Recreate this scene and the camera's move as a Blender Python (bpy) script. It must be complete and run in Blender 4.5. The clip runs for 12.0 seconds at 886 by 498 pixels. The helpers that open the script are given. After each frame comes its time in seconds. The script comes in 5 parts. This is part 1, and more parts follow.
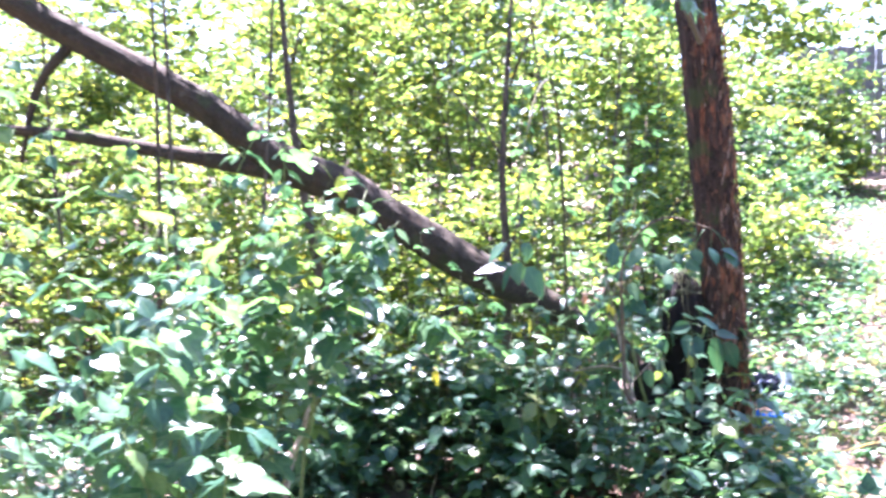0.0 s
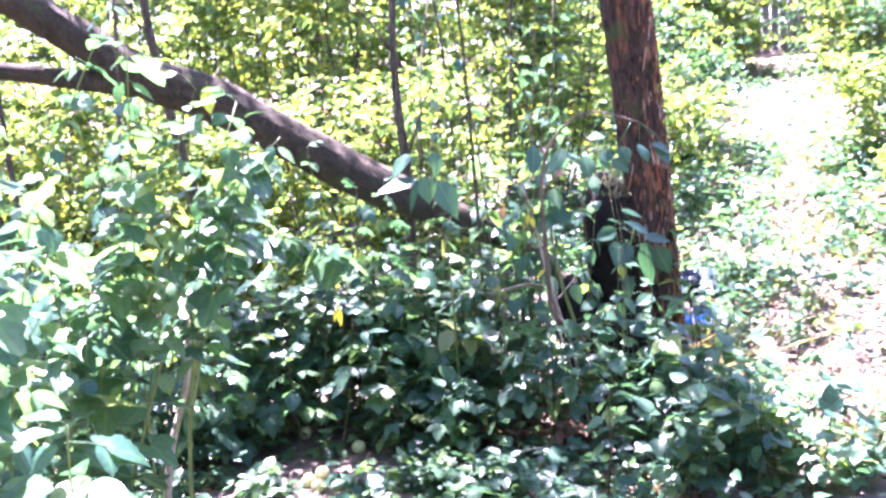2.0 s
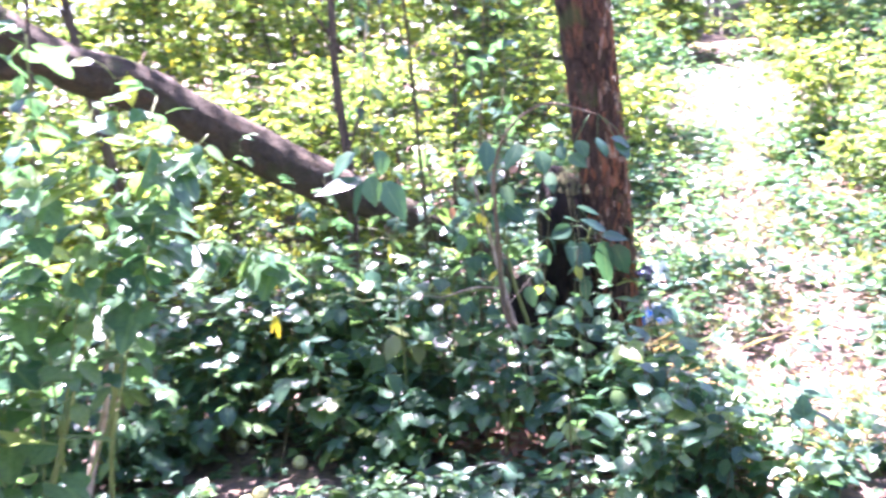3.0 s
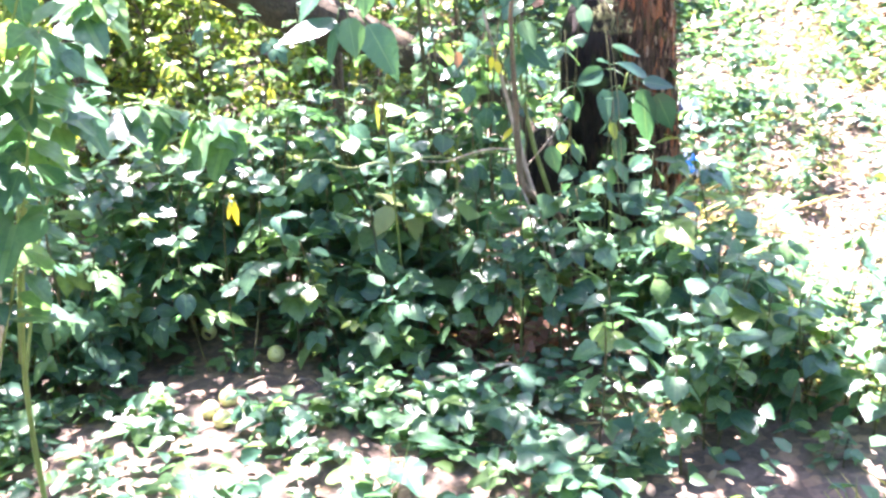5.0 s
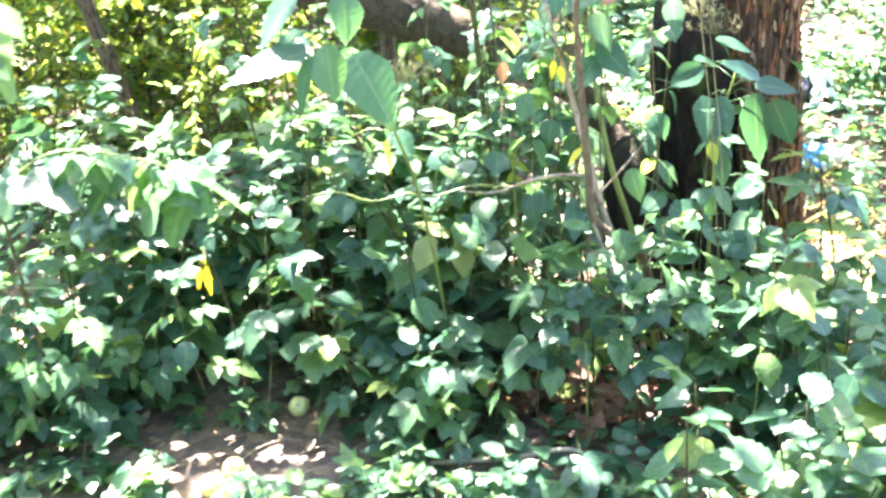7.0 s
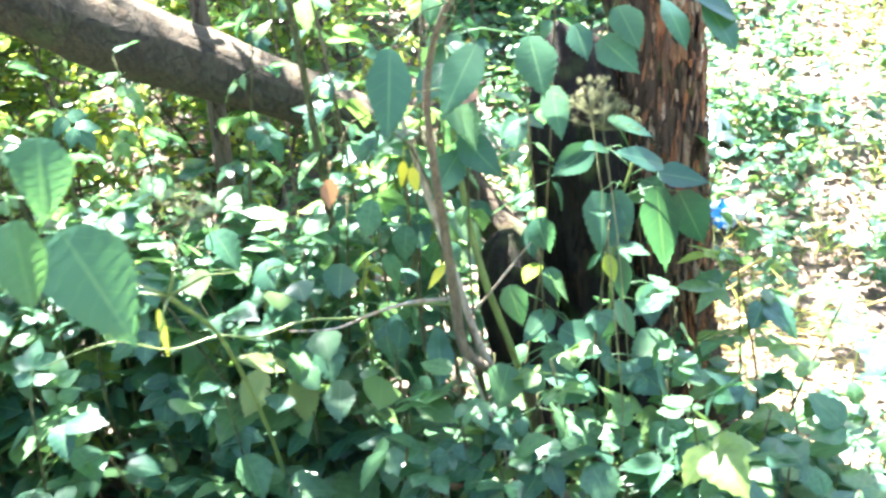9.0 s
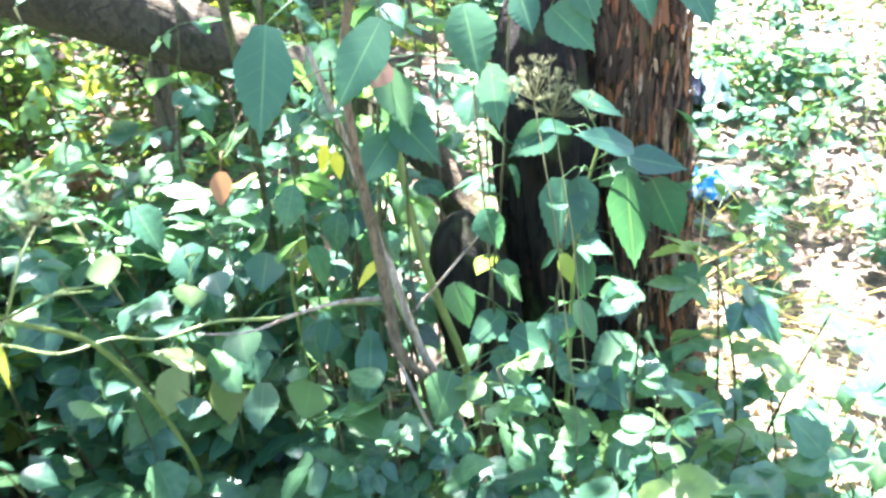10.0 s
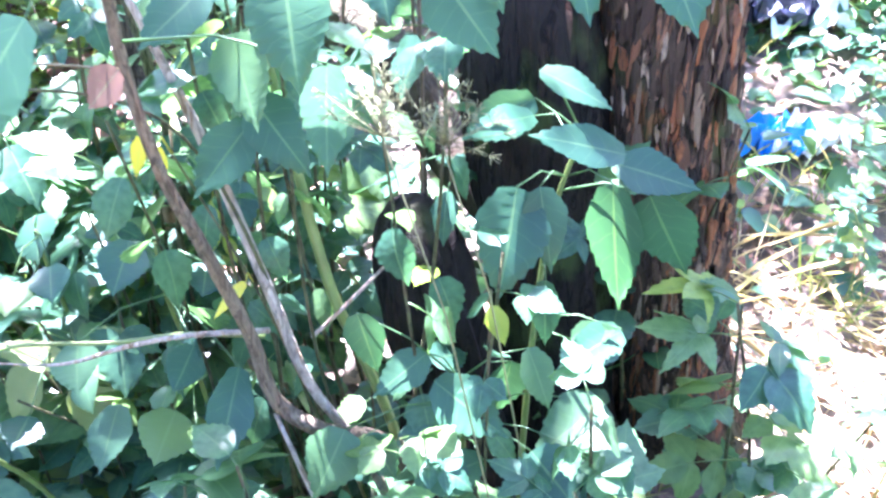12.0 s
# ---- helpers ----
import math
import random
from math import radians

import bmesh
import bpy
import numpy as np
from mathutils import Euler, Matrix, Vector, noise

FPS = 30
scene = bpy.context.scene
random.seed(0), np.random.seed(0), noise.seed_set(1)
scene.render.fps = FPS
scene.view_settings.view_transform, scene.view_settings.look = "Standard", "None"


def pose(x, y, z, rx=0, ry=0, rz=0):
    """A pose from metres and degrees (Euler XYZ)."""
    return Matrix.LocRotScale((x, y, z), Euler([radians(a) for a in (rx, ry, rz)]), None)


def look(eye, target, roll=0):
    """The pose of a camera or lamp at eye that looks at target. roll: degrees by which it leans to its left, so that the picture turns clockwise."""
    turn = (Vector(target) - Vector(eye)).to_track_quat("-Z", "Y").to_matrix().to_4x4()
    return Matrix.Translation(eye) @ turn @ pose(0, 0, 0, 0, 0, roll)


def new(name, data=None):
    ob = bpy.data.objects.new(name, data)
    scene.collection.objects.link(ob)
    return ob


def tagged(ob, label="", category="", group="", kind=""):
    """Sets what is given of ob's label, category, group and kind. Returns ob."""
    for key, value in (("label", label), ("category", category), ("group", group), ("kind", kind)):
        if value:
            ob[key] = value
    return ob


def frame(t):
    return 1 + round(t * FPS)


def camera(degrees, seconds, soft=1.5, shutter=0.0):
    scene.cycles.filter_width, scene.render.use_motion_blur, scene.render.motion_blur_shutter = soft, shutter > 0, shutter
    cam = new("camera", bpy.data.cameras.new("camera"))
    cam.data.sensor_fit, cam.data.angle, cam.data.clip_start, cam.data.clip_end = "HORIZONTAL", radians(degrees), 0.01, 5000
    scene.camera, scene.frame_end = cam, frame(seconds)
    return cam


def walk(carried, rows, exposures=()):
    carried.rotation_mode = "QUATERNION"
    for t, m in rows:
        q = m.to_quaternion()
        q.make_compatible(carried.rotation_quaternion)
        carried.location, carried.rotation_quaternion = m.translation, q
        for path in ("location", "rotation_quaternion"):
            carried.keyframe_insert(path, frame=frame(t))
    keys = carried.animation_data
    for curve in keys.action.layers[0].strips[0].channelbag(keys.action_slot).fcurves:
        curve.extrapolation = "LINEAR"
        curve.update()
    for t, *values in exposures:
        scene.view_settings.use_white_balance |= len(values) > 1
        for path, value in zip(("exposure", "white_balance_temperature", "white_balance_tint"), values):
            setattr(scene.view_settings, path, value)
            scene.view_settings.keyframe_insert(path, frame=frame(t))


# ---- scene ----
cam = camera(47.5, 12.0, soft=2.7, shutter=0.5)
METRES, EYE, TILT, LEAN, TURN = 4.2, 1.45, -3.0, 0.0, 0.0
ROWS = [
    (0.0, 0.0, 0.0, 0.0, 0.0, 0.0, -0.0),
    (0.5, -0.0114, 0.0316, 0.0047, -4.65, -0.41, 0.3),
    (1.0, -0.046, 0.0707, 0.0069, -9.64, -2.01, 5.08),
    (1.5, -0.0374, 0.1091, 0.0062, -9.15, -4.24, 5.34),
    (2.0, -0.0041, 0.1401, 0.009, -6.41, -5.74, 3.81),
    (2.5, 0.0093, 0.1615, 0.0135, -5.28, -7.48, 4.34),
    (3.0, -0.0009, 0.2057, 0.0191, -9.85, -6.95, 3.9),
    (3.5, -0.0251, 0.2522, 0.0184, -14.75, -10.04, 5.22),
    (5.5, 0.034, 0.4143, 0.0329, -9.19, -18.75, 3.71),
    (6.0, 0.0315, 0.4533, 0.0416, -12.39, -19.84, 4.93),
    (6.5, 0.0586, 0.4973, 0.0417, -5.89, -20.64, 5.24),
    (7.0, 0.092, 0.5277, 0.0467, -3.55, -21.08, 5.32),
    (9.0, 0.132, 0.6688, 0.0576, -10.11, -21.53, 5.1),
    (9.5, 0.1677, 0.6876, 0.0547, -8.06, -24.32, 4.34),
    (10.0, 0.1711, 0.7236, 0.0541, -9.17, -24.92, 4.19),
    (10.5, 0.1675, 0.7608, 0.0568, -11.36, -26.06, 2.29),
    (11.0, 0.1846, 0.7875, 0.0533, -9.07, -28.17, 3.43),
    (11.5, 0.2328, 0.8199, 0.0506, -2.78, -30.29, 2.89),
    (12.0, 0.251, 0.8422, 0.0471, -0.66, -32.68, 2.54),
]
EXPOSURES = ((0.0, 3.9, 5550, 42), (1.0, 3.75, 5500, 46), (2.5, 4.45, 5650, 54), (3.0, 4.3, 5750, 52), (3.5, 3.7, 5800, 50), (5.5, 4.95, 6250, 30), (7.0, 5.1, 6500, 22), (9.0, 4.85, 6050, 14), (10.5, 4.9, 5650, 22), (12.0, 5.1, 5300, 38))
walk(cam, [(t, pose(0, 0, EYE, TILT, LEAN, TURN) @ pose(METRES * x, METRES * y, METRES * z, 90 + pitch, roll, yaw)) for t, x, y, z, yaw, pitch, roll in ROWS], EXPOSURES)


# ---- light ----
SUN_AZ, SUN_EL = 349.0, 66.0      # degrees: compass bearing (y is north, x is east) and height


def daylight():
    world = bpy.data.worlds.new("world")
    scene.world = world
    world.use_nodes = True
    nt = world.node_tree
    sky = nt.nodes.new("ShaderNodeTexSky")
    sky.sky_type, sky.sun_disc = "NISHITA", False
    sky.sun_elevation, sky.sun_rotation = radians(SUN_EL), radians(SUN_AZ)
    sky.air_density, sky.dust_density = 1.0, 1.5
    nt.nodes["Background"].inputs["Strength"].default_value = 0.05
    nt.links.new(sky.outputs[0], nt.nodes["Background"].inputs["Color"])
    lamp = bpy.data.lights.new("sun", "SUN")
    lamp.energy, lamp.angle, lamp.color = 5.0, radians(0.6), (1.0, 0.95, 0.86)
    a, e = radians(SUN_AZ), radians(SUN_EL)
    way = Vector((math.sin(a) * math.cos(e), math.cos(a) * math.cos(e), math.sin(e)))
    new("sun", lamp).matrix_world = look(way * 60, (0, 0, 0))


daylight()


# ---- materials ----
def material(name):
    m = bpy.data.materials.new(name)
    m.use_nodes = True
    nt = m.node_tree
    return m, nt, nt.nodes["Principled BSDF"]


def node(nt, kind, **values):
    n = nt.nodes.new(kind)
    for key, value in values.items():
        n.inputs[key].default_value = value
    return n


def ramp(nt, source, stops):
    r = nt.nodes.new("ShaderNodeValToRGB")
    while len(r.color_ramp.elements) < len(stops):
        r.color_ramp.elements.new(0.5)
    for el, (at, colour) in zip(r.color_ramp.elements, stops):
        el.position, el.color = at, (*colour, 1)
    nt.links.new(source, r.inputs["Fac"])
    return r.outputs["Color"]


def mix(nt, mode, fac, a, b):
    n = nt.nodes.new("ShaderNodeMix")
    n.data_type, n.blend_type = "RGBA", mode
    for slot, value in ((0, fac), (6, a), (7, b)):
        if hasattr(value, "is_linked"):
            nt.links.new(value, n.inputs[slot])
        else:
            n.inputs[slot].default_value = value if slot == 0 else (*value, 1)
    return n.outputs[2]


def maths(nt, op, a, b=0.5):
    n = nt.nodes.new("ShaderNodeMath")
    n.operation = op
    for slot, value in ((0, a), (1, b)):
        if hasattr(value, "is_linked"):
            nt.links.new(value, n.inputs[slot])
        else:
            n.inputs[slot].default_value = value
    return n.outputs[0]


def bump(nt, height, strength, distance, shader):
    b = node(nt, "ShaderNodeBump", Strength=strength, Distance=distance)
    nt.links.new(height, b.inputs["Height"])
    nt.links.new(b.outputs[0], shader.inputs["Normal"])
    return b


def leaf_material(name, stops, per="object", through_it=0.36, rough=0.36, veins=True):
    """Thin leaf: a waxy face and light that passes through. stops: colours over the spread of leaves."""
    m, nt, p = material(name)
    if per == "object":
        pick = nt.nodes.new("ShaderNodeObjectInfo").outputs["Random"]
    else:
        pick = nt.nodes.new("ShaderNodeNewGeometry").outputs["Random Per Island"]
    colour = ramp(nt, pick, stops)
    coords = nt.nodes.new("ShaderNodeTexCoord")
    blotch = node(nt, "ShaderNodeTexNoise", Scale=9.0, Detail=3.0)
    nt.links.new(coords.outputs["Object" if per == "object" else "Generated"], blotch.inputs["Vector"])
    shade = ramp(nt, blotch.outputs["Fac"], ((0.28, (0.72, 0.76, 0.72)), (0.5, (1.0, 1.0, 1.0)), (0.72, (1.25, 1.18, 1.12))))
    colour = mix(nt, "MULTIPLY", 1.0, colour, shade)
    if veins:
        uv = nt.nodes.new("ShaderNodeSeparateXYZ")
        nt.links.new(coords.outputs["UV"], uv.inputs[0])
        off = maths(nt, "ABSOLUTE", maths(nt, "SUBTRACT", uv.outputs[0], 0.5))
        rib = maths(nt, "LESS_THAN", off, 0.022)
        wave = maths(nt, "SINE", maths(nt, "SUBTRACT", maths(nt, "MULTIPLY", uv.outputs[1], 40.0), maths(nt, "MULTIPLY", off, 17.0)))
        side = maths(nt, "GREATER_THAN", wave, 0.975)
        line = maths(nt, "MAXIMUM", rib, maths(nt, "MULTIPLY", side, 0.3))
        colour = mix(nt, "MIX", maths(nt, "MULTIPLY", line, 0.3), colour, (0.16, 0.27, 0.1))
        bump(nt, maths(nt, "SUBTRACT", blotch.outputs["Fac"], maths(nt, "MULTIPLY", maths(nt, "ADD", rib, maths(nt, "MULTIPLY", wave, 0.05)), 0.4)), 0.3, 0.003, p)
    nt.links.new(colour, p.inputs["Base Color"])
    p.inputs["Roughness"].default_value = rough
    p.inputs["Specular IOR Level"].default_value = 0.42
    glow = nt.nodes.new("ShaderNodeBsdfTranslucent")
    nt.links.new(mix(nt, "MULTIPLY", 1.0, colour, (1.9, 1.9, 1.05)), glow.inputs["Color"])
    both = nt.nodes.new("ShaderNodeMixShader")
    both.inputs[0].default_value = through_it
    nt.links.new(p.outputs[0], both.inputs[1])
    nt.links.new(glow.outputs[0], both.inputs[2])
    nt.links.new(both.outputs[0], nt.nodes["Material Output"].inputs["Surface"])
    return m


GREENS = ((0.0, (0.027, 0.078, 0.05)), (0.4, (0.043, 0.11, 0.062)), (0.78, (0.075, 0.155, 0.068)), (0.97, (0.105, 0.18, 0.056)), (1.0, (0.17, 0.23, 0.05)))
BRIGHT = ((0.0, (0.06, 0.115, 0.04)), (0.5, (0.1, 0.165, 0.05)), (0.88, (0.17, 0.22, 0.05)), (1.0, (0.38, 0.36, 0.045)))
LEAF = leaf_material("leaf", GREENS, through_it=0.4)
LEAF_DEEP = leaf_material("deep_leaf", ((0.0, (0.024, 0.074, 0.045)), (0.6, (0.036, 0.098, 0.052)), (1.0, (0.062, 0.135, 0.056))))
LEAF_YELLOW = leaf_material("yellow_leaf", ((0.0, (0.45, 0.40, 0.02)), (1.0, (0.6, 0.5, 0.04))))
LEAF_PALE = leaf_material("pale_leaf", ((0.0, (0.2, 0.25, 0.1)), (1.0, (0.26, 0.3, 0.13))))
LEAF_LIME = leaf_material("lime_leaf", ((0.0, (0.22, 0.28, 0.05)), (1.0, (0.3, 0.34, 0.06))))
LOW = leaf_material("low_leaf", GREENS, per="island", veins=False)
THICKET = leaf_material("thicket_leaf", BRIGHT, per="island", veins=False, through_it=0.52)
DEAD = leaf_material("dead_leaf", ((0.0, (0.06, 0.042, 0.03)), (0.4, (0.14, 0.1, 0.07)), (0.85, (0.25, 0.19, 0.13)), (1.0, (0.22, 0.1, 0.05))), per="island", through_it=0.15, rough=0.75, veins=False)
RUST = leaf_material("rust_leaf", ((0.0, (0.09, 0.04, 0.027)), (1.0, (0.22, 0.11, 0.07))), through_it=0.2, rough=0.7)
GRASS = leaf_material("grass", ((0.0, (0.08, 0.15, 0.04)), (0.6, (0.14, 0.2, 0.05)), (1.0, (0.4, 0.34, 0.14))), per="island", veins=False)


def bark_material(name, dark, mid, pale, red, scale=9.0, moss=0.0, squash=0.16, cracks=1.0):
    """Flaky bark: tall streaks and small flakes, rusty where flakes have dropped, dark in the cracks."""
    m, nt, p = material(name)
    coords = nt.nodes.new("ShaderNodeTexCoord")
    stretch = nt.nodes.new("ShaderNodeMapping")
    stretch.inputs["Scale"].default_value = (1.0, 1.0, squash)
    nt.links.new(coords.outputs["Object"], stretch.inputs["Vector"])
    streak = node(nt, "ShaderNodeTexNoise", Scale=scale * 3.0, Detail=7.0, Roughness=0.62, Distortion=0.5)
    ridge = node(nt, "ShaderNodeTexNoise", Scale=scale * 4.5, Detail=4.0, Roughness=0.55, Distortion=0.9)
    grain = node(nt, "ShaderNodeTexNoise", Scale=scale * 22, Detail=5.0, Roughness=0.65)
    big = node(nt, "ShaderNodeTexNoise", Scale=4.0, Detail=3.0)
    for n in (streak, ridge, grain):
        nt.links.new(stretch.outputs[0], n.inputs["Vector"])
    nt.links.new(coords.outputs["Object"], big.inputs["Vector"])
    face = ramp(nt, streak.outputs["Fac"], ((0.3, dark), (0.44, mid), (0.53, mid), (0.58, red), (0.64, red), (0.72, pale)))
    face = mix(nt, "MIX", ramp(nt, big.outputs["Fac"], ((0.45, (0, 0, 0)), (0.62, (0.75, 0.75, 0.75)))), face, mid)
    face = mix(nt, "MULTIPLY", 0.8, face, ramp(nt, grain.outputs["Fac"], ((0.3, (0.45, 0.45, 0.45)), (0.68, (1.3, 1.3, 1.3)))))
    off = maths(nt, "ABSOLUTE", maths(nt, "SUBTRACT", ridge.outputs["Fac"], 0.5))
    crack = ramp(nt, off, ((0.0, (0.15, 0.15, 0.15)), (0.035, (1, 1, 1))))
    face = mix(nt, "MULTIPLY", cracks, face, crack)
    if moss:
        spot = node(nt, "ShaderNodeTexNoise", Scale=7.0, Detail=5.0)
        nt.links.new(coords.outputs["Object"], spot.inputs["Vector"])
        face = mix(nt, "MIX", ramp(nt, spot.outputs["Fac"], ((0.58, (0, 0, 0)), (0.68, (moss, moss, moss)))), face, (0.05, 0.075, 0.02))
    nt.links.new(face, p.inputs["Base Color"])
    p.inputs["Roughness"].default_value = 0.9
    p.inputs["Specular IOR Level"].default_value = 0.25
    bump(nt, mix(nt, "MULTIPLY", 0.5, mix(nt, "MULTIPLY", 1.0 - 0.5 * cracks, crack, streak.outputs["Color"]) if cracks else streak.outputs["Color"], grain.outputs["Color"]), 0.9, 0.012, p)
    return m


BARK = bark_material("scaly_bark", (0.014, 0.01, 0.008), (0.06, 0.039, 0.026), (0.28, 0.2, 0.14), (0.24, 0.085, 0.036), moss=0.6)
# dark mossy bark, taken down to near-black to put the shade into its colour
BARK_DARK = bark_material("mossy_shaded_bark", (0.005, 0.004, 0.003), (0.013, 0.01, 0.008), (0.05, 0.04, 0.03), (0.03, 0.017, 0.011), moss=0.6)
LOG_BARK = bark_material("log_bark", (0.022, 0.018, 0.011), (0.055, 0.044, 0.028), (0.11, 0.095, 0.066), (0.07, 0.048, 0.028), scale=6.0, squash=0.5, cracks=0.35, moss=0.4)
TWIG = bark_material("twig_bark", (0.08, 0.063, 0.042), (0.17, 0.135, 0.09), (0.3, 0.25, 0.17), (0.19, 0.13, 0.08), scale=20.0, cracks=0.5)
STEM_DARK = bark_material("thicket_bark", (0.04, 0.035, 0.025), (0.1, 0.08, 0.055), (0.2, 0.17, 0.12), (0.12, 0.08, 0.05), scale=10.0)
SAP_STEM = bark_material("sapling_bark", (0.05, 0.055, 0.025), (0.11, 0.115, 0.05), (0.2, 0.19, 0.1), (0.12, 0.085, 0.045), scale=20.0)
DRY = bark_material("dry_wood", (0.2, 0.16, 0.12), (0.42, 0.36, 0.28), (0.6, 0.55, 0.46), (0.35, 0.24, 0.15), scale=20.0, cracks=0.5)


def scale_material(name="bark_scale", per="object"):
    m, nt, p = material(name)
    if per == "object":
        pick = nt.nodes.new("ShaderNodeObjectInfo").outputs["Random"]
    else:
        pick = nt.nodes.new("ShaderNodeNewGeometry").outputs["Random Per Island"]
    colour = ramp(nt, pick, ((0.0, (0.024, 0.017, 0.013)), (0.25, (0.07, 0.045, 0.031)), (0.5, (0.13, 0.08, 0.052)), (0.72, (0.3, 0.115, 0.048)), (0.86, (0.17, 0.1, 0.06)), (0.94, (0.28, 0.19, 0.125)), (1.0, (0.4, 0.3, 0.21))))
    coords = nt.nodes.new("ShaderNodeTexCoord")
    grain = node(nt, "ShaderNodeTexNoise", Scale=60.0, Detail=6.0, Roughness=0.7)
    nt.links.new(coords.outputs["Object"], grain.inputs["Vector"])
    nt.links.new(mix(nt, "MULTIPLY", 0.9, colour, ramp(nt, grain.outputs["Fac"], ((0.3, (0.35, 0.35, 0.35)), (0.7, (1.35, 1.35, 1.35))))), p.inputs["Base Color"])
    p.inputs["Roughness"].default_value = 0.9
    p.inputs["Specular IOR Level"].default_value = 0.2
    bump(nt, grain.outputs["Fac"], 0.7, 0.006, p)
    return m


SCALE = scale_material()
FLAKE = scale_material("bark_flake", "island")


def plain(name, colour, rough=0.6, vary=0.25, scale=30.0, relief=0.2):
    m, nt, p = material(name)
    coords = nt.nodes.new("ShaderNodeTexCoord")
    n = node(nt, "ShaderNodeTexNoise", Scale=scale, Detail=5.0)
    nt.links.new(coords.outputs["Object"], n.inputs["Vector"])
    a, b = [c * (1 - vary) for c in colour], [c * (1 + vary) for c in colour]
    nt.links.new(ramp(nt, n.outputs["Fac"], ((0.3, a), (0.7, b))), p.inputs["Base Color"])
    p.inputs["Roughness"].default_value = rough
    bump(nt, n.outputs["Fac"], relief, 0.004, p)
    return m


GREEN_STEM = plain("green_stem", (0.12, 0.165, 0.04), 0.5)
APPLE = plain("apple_skin", (0.48, 0.48, 0.2), 0.35, 0.2, 22.0, 0.05)


def soil_material():
    m, nt, p = material("soil")
    coords = nt.nodes.new("ShaderNodeTexCoord")
    big = node(nt, "ShaderNodeTexNoise", Scale=1.1, Detail=4.0)
    crumbs = node(nt, "ShaderNodeTexNoise", Scale=55.0, Detail=8.0, Roughness=0.7)
    flakes = node(nt, "ShaderNodeTexVoronoi", Scale=34.0)
    for n in (big, crumbs, flakes):
        nt.links.new(coords.outputs["Object"], n.inputs["Vector"])
    base = ramp(nt, big.outputs["Fac"], ((0.3, (0.06, 0.043, 0.034)), (0.5, (0.105, 0.08, 0.062)), (0.7, (0.165, 0.132, 0.104))))
    tone = nt.nodes.new("ShaderNodeSeparateColor")
    nt.links.new(flakes.outputs["Color"], tone.inputs[0])
    chips = ramp(nt, tone.outputs[1], ((0.0, (0.55, 0.5, 0.45)), (0.6, (1, 1, 1)), (0.82, (1.7, 1.45, 1.15)), (1.0, (2.1, 1.8, 1.4))))
    base = mix(nt, "MULTIPLY", 0.8, base, chips)
    base = mix(nt, "MULTIPLY", 0.7, base, ramp(nt, crumbs.outputs["Fac"], ((0.3, (0.45, 0.45, 0.45)), (0.68, (1.4, 1.4, 1.4)))))
    nt.links.new(base, p.inputs["Base Color"])
    p.inputs["Roughness"].default_value = 0.95
    bump(nt, mix(nt, "MIX", 0.5, crumbs.outputs["Color"], flakes.outputs["Color"]), 0.8, 0.02, p)
    return m


SOIL = soil_material()


# ---- building helpers ----
def mesh_object(name, verts, faces, mat, parent=None, label="", uvs=None, smooth=True):
    me = bpy.data.meshes.new(name)
    me.from_pydata(verts, [], faces)
    if uvs is not None:
        layer = me.uv_layers.new(name="UVMap")
        flat = np.asarray(uvs, dtype=np.float32)[np.array([i for f in faces for i in f])]
        layer.data.foreach_set("uv", flat.ravel())
    if smooth:
        me.polygons.foreach_set("use_smooth", [True] * len(me.polygons))
    me.materials.append(mat)
    ob = new(name, me)
    ob.parent = parent
    if label:
        ob["label"] = label
    return ob


def thing(name, at, label, category, group="", kind=""):
    ob = new(name)
    ob.location = at
    ob.empty_display_size = 0.1
    return tagged(ob, label, category, group, kind)


def smooth_path(points, steps):
    """A Catmull-Rom line through rows of (x, y, z, radius)."""
    p = np.array(points, dtype=float)
    p = np.vstack([2 * p[0] - p[1], p, 2 * p[-1] - p[-2]])
    out = []
    for i in range(1, len(p) - 2):
        a, b, c, d = p[i - 1:i + 3]
        for t in np.linspace(0, 1, steps, endpoint=False):
            out.append(0.5 * (2 * b + (c - a) * t + (2 * a - 5 * b + 4 * c - d) * t * t + (3 * b - a - 3 * c + d) * t ** 3))
    out.append(p[-2])
    return np.array(out)


def tube(path, sides=6, rough=None):
    """Verts and faces of a tapered tube along rows of (x, y, z, radius); rough(point, angle, along) scales the radius."""
    verts, faces = [], []
    n = len(path)
    side = Vector((1, 0.13, 0.07))
    along = 0.0
    for i in range(n):
        here = Vector(path[i][:3])
        way = Vector(path[min(i + 1, n - 1)][:3]) - Vector(path[max(i - 1, 0)][:3])
        way.normalize()
        side = (side - way * side.dot(way)).normalized()
        up = way.cross(side)
        if i:
            along += (here - Vector(path[i - 1][:3])).length
        for k in range(sides):
            a = 2 * math.pi * k / sides
            r = path[i][3] * (rough(here, a, along) if rough else 1.0)
            verts.append(here + (side * math.cos(a) + up * math.sin(a)) * r)
    for i in range(n - 1):
        for k in range(sides):
            l = (k + 1) % sides
            faces.append((i * sides + k, i * sides + l, (i + 1) * sides + l, (i + 1) * sides + k))
    faces.append(tuple(range(sides - 1, -1, -1)))
    faces.append(tuple((n - 1) * sides + k for k in range(sides)))
    return verts, faces


def join(pieces):
    verts, faces = [], []
    for v, f in pieces:
        k = len(verts)
        verts += list(v)
        faces += [tuple(i + k for i in g) for g in f]
    return verts, faces


def ground_z(x, y):
    d = y - 5.6 + 0.25 * (x - 2.0)
    s = np.log1p(np.exp(np.clip(2.2 * d, -30, 30))) / 2.2
    s = np.where(d > 12, d, s)
    return 0.2 * 14 * np.tanh(s / 14)


